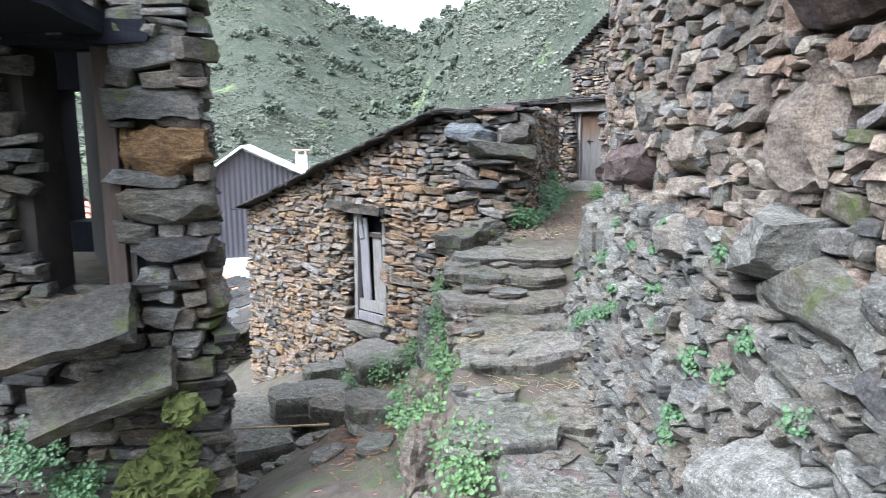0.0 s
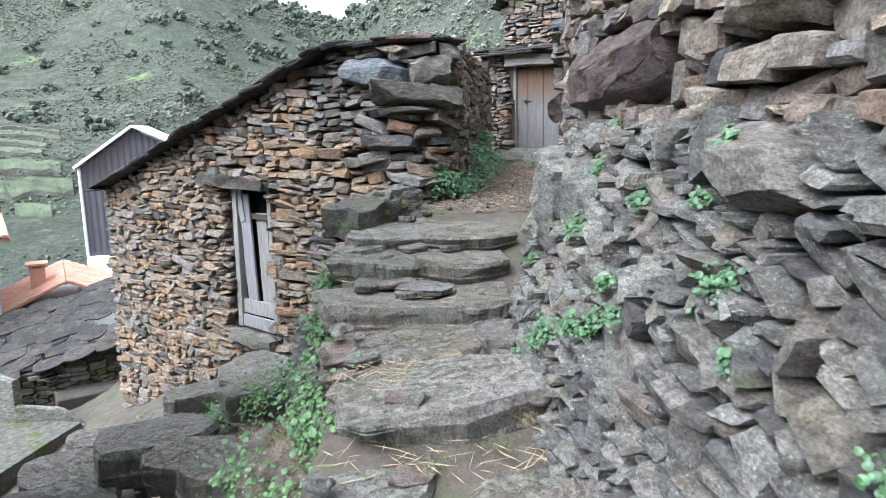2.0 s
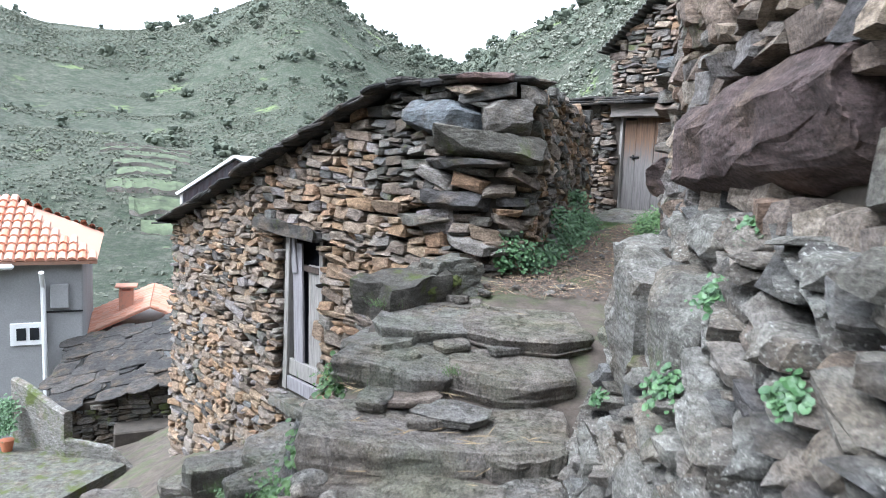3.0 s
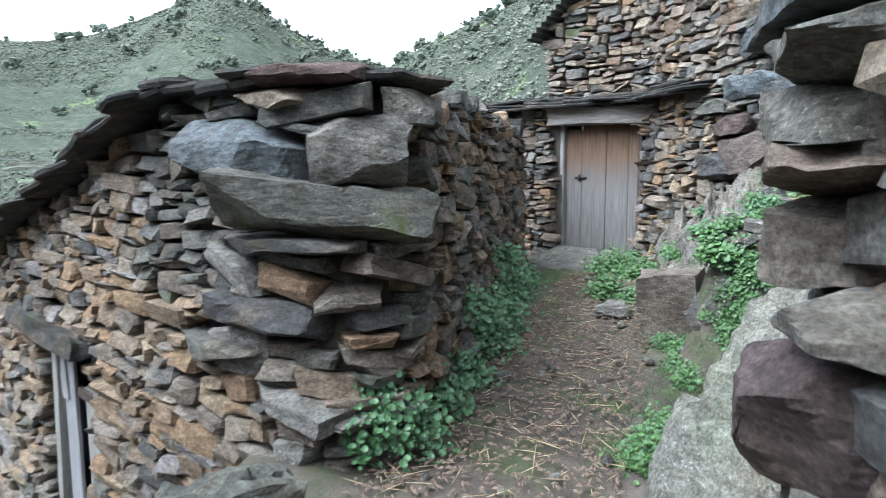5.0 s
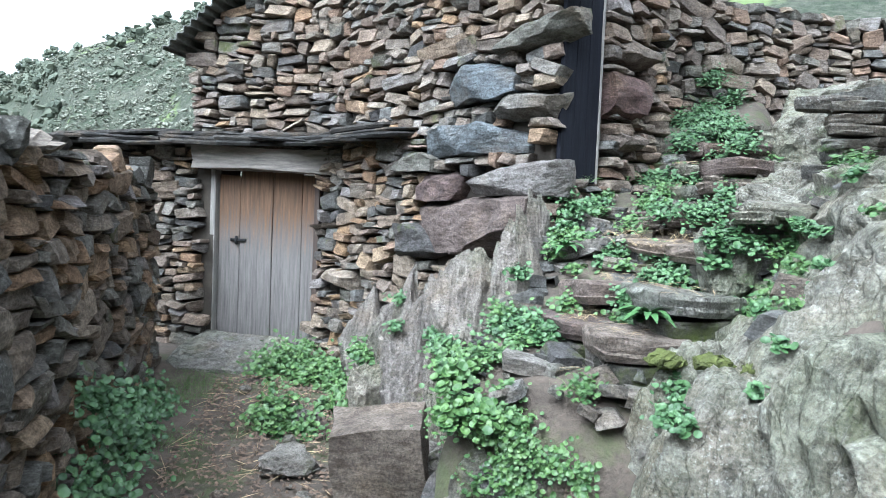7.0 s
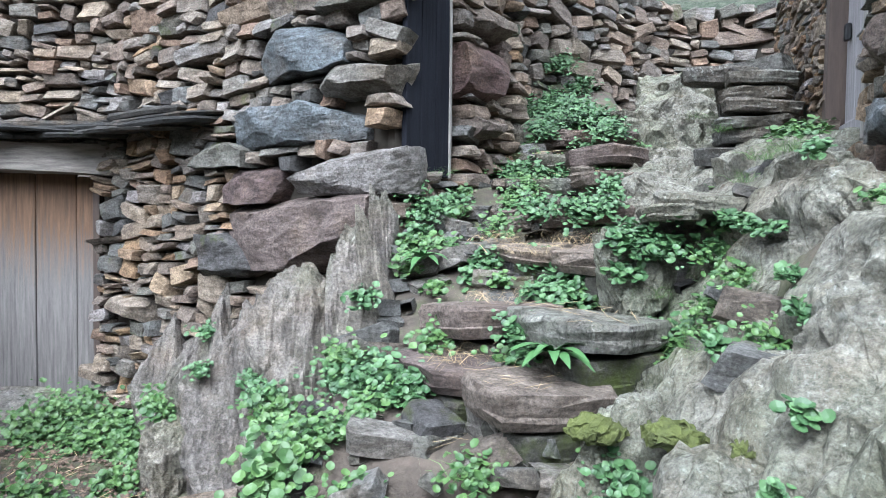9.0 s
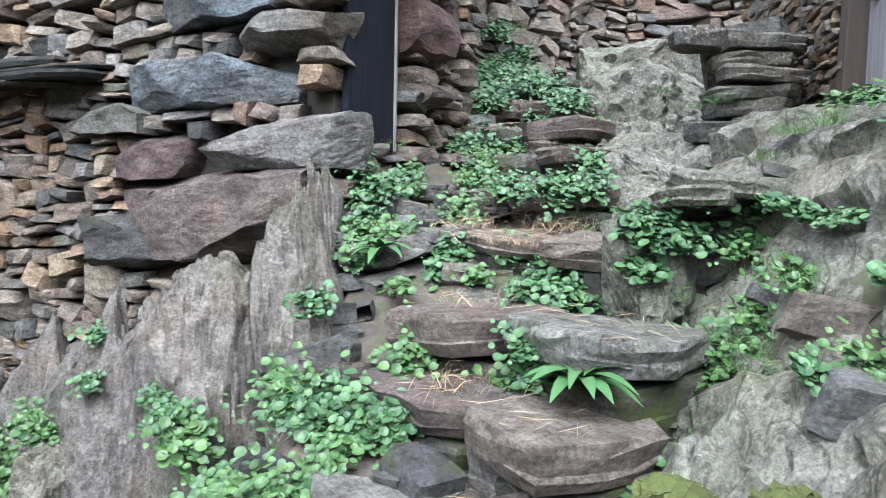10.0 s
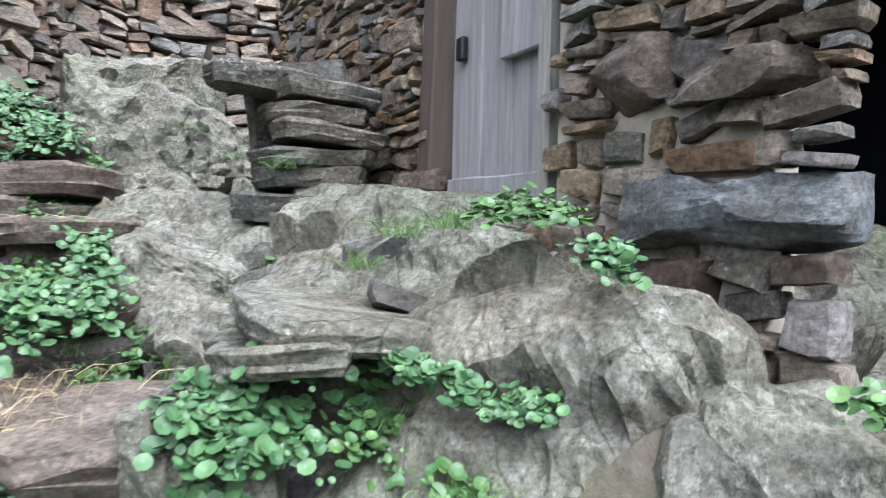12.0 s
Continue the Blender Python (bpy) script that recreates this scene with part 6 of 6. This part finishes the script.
# in front of the shed and at the stair's foot
leaf_clump([(3.39, 14.61, 0.59, 0.28), (3.76, 14.76, 0.60, 0.25), (3.86, 14.38, 0.58, 0.20), (3.75, 13.68, 0.88, 0.14), (3.01, 13.40, 0.57, 0.19), (3.14, 13.27, 0.48, 0.15), (3.48, 13.60, 0.51, 0.14), (3.12, 11.36, 1.28, 0.10), (3.09, 11.23, 1.19, 0.09), (3.77, 12.49, 1.09, 0.11), (3.15, 11.14, 1.18, 0.07), (3.57, 14.25, 0.56, 0.22), (3.69, 13.99, 0.54, 0.18)], 510, M_IVY, "leafy green creeper on the ground before the shed", "creeper", (-0.3, -0.5, 0.8), 0.036, 0.7)
# small greenery over the stair, in the gully beside it and at its foot
rgs = random.Random(521)
cover, blades = [], []
for k in range(64):
    a, c = rgs.uniform(0.1, 3.2), rgs.choice((rgs.gauss(0.38, 0.12), rgs.gauss(-0.5, 0.10), rgs.uniform(-0.5, 0.5)))
    q = STAIR_O + STAIR_D * a + Vector((-STAIR_D.y, STAIR_D.x)) * c
    cover.append((q.x, q.y, ground_z(q.x, q.y) + 0.07, rgs.uniform(0.05, 0.10)))
for k in range(44):
    a, c = rgs.uniform(-0.1, 1.9), rgs.gauss(-0.60, 0.09)
    q = STAIR_O + STAIR_D * a + Vector((-STAIR_D.y, STAIR_D.x)) * c
    spot = (q.x, q.y, ground_z(q.x, q.y) + 0.06, rgs.uniform(0.06, 0.11))
    blades.append(spot) if k % 2 else cover.append(spot)
for k in range(40):
    x, y = 2.95 + 0.6 * rgs.random(), 10.8 + 1.2 * rgs.random()
    cover.append((x, y, ground_z(x, y) + 0.05, rgs.uniform(0.06, 0.11)))
for k in range(22):
    f = rgs.random()
    x, y = 2.2 + 0.75 * f + rgs.gauss(0, 0.07), 9.8 + 1.45 * f + rgs.gauss(0, 0.07)
    spot = (x, y, ground_z(x, y) + 0.04, rgs.uniform(0.07, 0.12))
    blades.append(spot) if k % 2 else cover.append(spot)
# broken stones and plants on the steep earth between boulder and stair foot
rgs = random.Random(531)
for k in range(13):
    f = (k + rgs.uniform(0.2, 0.8)) / 13
    x, y = 3.06 + 0.42 * f, 11.28 - 0.46 * f
    h = rgs.uniform(0.22, 0.42)
    thing("bank_stone", from_bm("bank_stone", rock_bm(rgs.uniform(0.16, 0.26), 0.16, h, 640 + k, 3, 8), M_GREY), "weathered grey stone standing in the earth bank", "stone",
          pose(x + 0.03, y + 0.02, rgs.choice((0.62, 0.74, 0.86)) + 0.06 * f, -14, rgs.gauss(0, 9), -48 + rgs.gauss(0, 14)), "stones in the earth bank")
tuft = []
for k in range(26):
    f, v = rgs.gauss(0.42, 0.11), rgs.random()
    if k % 4 == 0:
        f = rgs.uniform(0.0, 1.0)
    tuft.append((3.02 + 0.40 * f + 0.03 * v, 11.22 - 0.46 * f + 0.05 * v, 0.62 + 0.56 * v + 0.04 * f, rgs.uniform(0.05, 0.09)))
leaf_clump(tuft, 532, M_IVY, "small-leaved green plants growing down the earth bank", "creeper", (-0.7, -0.55, 0.45), 0.02, 0.9)
leaf_clump(cover, 522, M_IVY, "small green plants between the stair slabs", "creeper", STAIR_LEAN, 0.022, 0.8)
grass_tuft(blades + cover[::4], 523, tall=0.13)
# foot of the hut
leaf_clump([(1.12, 9.93, 0.62, 0.16), (1.24, 10.05, 0.52, 0.18), (1.02, 9.90, 0.50, 0.10), (1.4, 10.5, 0.5, 0.16), (1.52, 10.95, 0.5, 0.2), (1.72, 11.6, 0.6, 0.24), (1.88, 12.25, 0.62, 0.24), (2.0, 12.85, 0.72, 0.25), (2.16, 13.4, 0.62, 0.22), (2.3, 13.9, 0.6, 0.2), (1.62, 11.2, 0.85, 0.14), (1.95, 12.5, 1.0, 0.16)],
           505, M_PENNY, "pennywort and ivy at the foot of the hut wall", "pennywort", (0.3, -0.7, 0.6), 0.034, 0.4)
# on the footing beside the lower steps
leaf_clump([(1.20, 5.85, 0.16, 0.09), (1.21, 5.43, 0.32, 0.07), (1.30, 5.25, 0.55, 0.05), (1.29, 5.09, 0.46, 0.05), (1.58, 5.92, 1.18, 0.05), (1.46, 4.77, 0.94, 0.04), (1.53, 4.80, 1.15, 0.05), (1.45, 4.58, 1.13, 0.05), (1.46, 5.32, 0.88, 0.05), (1.20, 6.07, 0.06, 0.05)],
           506, M_PENNY, PENNY, "pennywort", (-0.7, -0.3, 0.6), 0.024)
rgs = random.Random(518)
spots = []
for k in range(18):
    q, t, n = FOOT.frame_at(uf - rgs.uniform(5.4, 10.2), rgs.uniform(-0.1, 1.1))
    q = q + n * 0.08
    spots.append((q.x, q.y, q.z, rgs.uniform(0.04, 0.085)))
leaf_clump(spots, 519, M_PENNY, "small pennywort in the joints of the footing", "pennywort", (-0.7, -0.3, 0.6), 0.022)
# creeper down the edge of the lower steps
leaf_clump([(-0.02, 7.46, -0.2, 0.2), (0.0, 6.9, -0.3, 0.2), (0.02, 6.3, -0.3, 0.22), (0.0, 7.9, 0.0, 0.18), (0.1, 4.55, -0.42, 0.22), (0.16, 4.2, -0.45, 0.2), (-0.28, 5.79, -0.6, 0.26), (-0.1, 5.3, -0.6, 0.3), (-0.05, 5.0, -0.75, 0.3), (-0.2, 6.4, -0.75, 0.3), (0.06, 5.75, -0.28, 0.16), (-0.9, 9.3, -1.5, 0.22), (-1.35, 9.65, -1.8, 0.2), (-0.35, 8.2, -0.9, 0.25)],
           507, M_IVY, "green creeper hanging over the edge of the steps", "creeper", (-0.4, -0.6, 0.7), 0.032, 0.4)
leaf_clump([(-3.24, 5.12, -0.69, 0.22), (-2.9, 5.1, -1.0, 0.2), (-7.35, 15.15, -3.5, 0.2), (-7.5, 15.3, -3.3, 0.25)], 508, M_PENNY, "small green plant by the old wall", "green plant", (0, -0.7, 0.7), 0.035)
rosette(4.06, 11.84, 1.78, 0.13, 17, 1)
rosette(3.78, 10.98, 1.56, 0.15, 20, 2)
grass_tuft([(2.85, 14.82, 0.55, 0.34), (2.71, 14.44, 0.53, 0.27), (6.98, 13.37, 3.21, 0.23), (6.92, 13.41, 3.04, 0.23), (4.58, 12.34, 2.17, 0.14), (4.43, 10.99, 1.64, 0.10), (4.26, 10.86, 1.57, 0.09), (4.09, 10.72, 1.58, 0.08), (4.28, 10.96, 1.70, 0.08), (6.17, 11.74, 2.56, 0.12), (4.86, 11.46, 1.92, 0.08), (4.71, 11.47, 1.90, 0.07), (4.61, 10.68, 2.18, 0.06), (4.64, 10.77, 2.16, 0.06), (4.41, 10.79, 1.85, 0.05), (4.72, 10.87, 2.09, 0.05), (5.80, 11.44, 2.41, 0.09), (5.09, 11.12, 2.33, 0.06)], 511, tall=0.10)
grass_tuft([(2.75, 14.55, 0.55, 0.34), (2.55, 14.2, 0.52, 0.3), (2.4, 13.4, 0.48, 0.25), (2.4, 10.58, 0.4, 0.24), (2.63, 10.81, 0.4, 0.24), (2.85, 10.95, 0.42, 0.22), (2.2, 10.1, 0.4, 0.2), (2.15, 10.75, 0.4, 0.12)], 512, tall=0.13)
grass_tuft([(0.7, 7.66, 0.19, 0.07), (0.78, 6.12, -0.1, 0.2), (0.95, 6.1, -0.1, 0.18), (0.62, 6.1, -0.1, 0.12), (0.02, 7.8, 0.1, 0.16), (0.9, 5.45, -0.24, 0.18), (0.6, 5.4, -0.26, 0.14), (-1.7, 8.7, -2.15, 0.2), (-0.4, 5.4, -1.0, 0.3), (-0.9, 7.5, -1.15, 0.25), (-1.55, 10.05, -1.8, 0.2), (0.15, 8.6, 0.36, 0.12)], 513, tall=0.12)
grass_tuft([(4.3, 11.5, 1.82, 0.16), (4.5, 11.45, 1.86, 0.16), (4.4, 11.75, 1.86, 0.14), (4.05, 11.45, 1.66, 0.12), (3.7, 11.25, 1.52, 0.1), (1.0, 5.9, -0.08, 0.16), (1.05, 5.6, -0.18, 0.14), (-0.7, 7.9, -1.3, 0.25), (-0.75, 8.6, -1.5, 0.25)], 514, "dry straw-coloured grass on the steps", M_STRAW, 0.12)


# moss cushions on the rocks
def cushions(spots, seed):
    rg2 = random.Random(seed)
    for x, y, z, r in spots:
        bm = bmesh.new()
        bmesh.ops.create_icosphere(bm, subdivisions=4, radius=1)
        for v in bm.verts:
            v.co = Vector((v.co.x * r, v.co.y * r * (0.35 if y < 6 else 1), v.co.z * r * (0.8 if y < 6 else 0.4))) + Vector(noise.noise_vector(v.co * 3 + Vector((x * 9, y * 9, 0)))) * r * 0.35 + Vector(noise.noise_vector(v.co * 11)) * r * 0.1
        thing("moss_cushion", from_bm("moss_cushion", bm, M_MOSS), "yellow-green moss cushion on rock", "moss", pose(x, y, z, 0, 0, rg2.uniform(-15, 15)), "moss cushions")


M_MOSS = plain_material("yellow_green_moss", (0.078, 0.092, 0.024), 1.0, 0.4, 14, 140, bumps=1.0)
cushions([(3.57, 10.69, 1.46, 0.06), (3.60, 10.52, 1.48, 0.06), (3.58, 10.34, 1.50, 0.05), (-1.97, 4.95, -0.28, 0.16), (-2.15, 5.2, -0.7, 0.2), (-2.35, 5.2, -0.95, 0.24), (-2.05, 5.15, -1.0, 0.2), (-2.5, 5.15, -1.2, 0.22), (0.42, 8.98, 0.42, 0.10), (0.55, 9.15, 0.46, 0.12)], 520)


# ---- litter on the path ----
def litter(name, count, seed, mat, spot, long, wide, label):
    rg2 = random.Random(seed)
    verts, faces = [], []
    for k in range(count):
        x, y, z = spot(rg2)
        a, tl = rg2.uniform(0, 2 * math.pi), rg2.uniform(-0.25, 0.25)
        L, w = long * rg2.uniform(0.4, 1.3), wide * rg2.uniform(0.6, 1.3)
        d, s = Vector((math.cos(a), math.sin(a), tl)), Vector((-math.sin(a), math.cos(a), rg2.uniform(-0.3, 0.3)))
        c = Vector((x, y, z + 0.012))
        b = len(verts)
        up = Vector((0, 0, wide * 0.5))
        verts.extend([tuple(c - d * L / 2), tuple(c + s * w / 2), tuple(c + d * L / 2), tuple(c - s * w / 2), tuple(c + up)])
        faces.extend([(b, b + 1, b + 4), (b + 1, b + 2, b + 4), (b + 2, b + 3, b + 4), (b + 3, b, b + 4)])
    tagged(new(name, mesh_of(name, verts, faces, mat)), label, "litter", kind="stuff")


def on_path(g):
    y = g.uniform(9.2, 14.6)
    x = 0.75 + (y - 9.2) * 0.40 + g.uniform(0.0, 1.15)
    return x, y, ground_z(x, y) + 0.02


def on_steps(g):
    y = g.choice((6.0, 6.15, 7.05, 7.75, 8.6, 5.35)) + g.gauss(0, 0.08)
    x = g.uniform(0.1, 1.15)
    return x, y, lerp_table(y, [(5.2, -0.3), (6, -0.1), (6.9, -0.08), (7.1, 0.03), (7.7, 0.06), (8, 0.2), (9, 0.34)])


def on_stair(g):
    xl, yl, xr, yr, z = UP[g.randrange(len(UP))]
    f = g.random()
    return xl + (xr - xl) * f + g.uniform(0.02, 0.36), yl + (yr - yl) * f, z


M_LITTER = leaf_material("dead_leaves", (0.065, 0.045, 0.034), (0.17, 0.12, 0.085), 0.9)
litter("leaf_litter", 4200, 531, M_LITTER, on_path, 0.045, 0.02, "brown dead leaves on the earth path")
litter("twig_litter", 300, 532, M_STRAW, on_path, 0.22, 0.006, "dry twigs and straw on the earth path")
litter("step_straw", 420, 533, M_STRAW, on_steps, 0.16, 0.006, "dry straw caught on the steps")
litter("stair_straw", 260, 534, M_STRAW, on_stair, 0.12, 0.0025, "dry grass stems on the overgrown stair")
def in_yard(g):
    x, y = g.gauss(-0.75, 0.28), g.gauss(7.6, 0.9)
    return x, y, ground_z(x, y) + 0.02


M_FERN = leaf_material("dead_bracken", (0.16, 0.075, 0.035), (0.27, 0.14, 0.07), 0.9)
litter("dead_bracken", 900, 535, M_FERN, in_yard, 0.09, 0.02, "rust-brown dead bracken on the slope below the steps")
rg = random.Random(540)
for k in range(34):
    x, y, z = on_path(rg)
    s = rg.uniform(0.04, 0.11)
    thing("loose_stone", from_bm("loose_stone", rock_bm(s, s * 0.8, s * 0.55, 600 + k, 2, 6), M_GREY), "small loose stone on the earth path", "loose stone", pose(x, y, z + s * 0.08, 0, 0, rg.uniform(0, 360)), "loose stones")
stick = thing("fallen_stick", from_bm("fallen_stick", cyl_bm(0.016, 0.01, 1.1, 7), M_STRAW), "pale dry stick lying in the lower yard", "stick", pose(-1.35, 7.6, -1.55, 78, 0, -55))
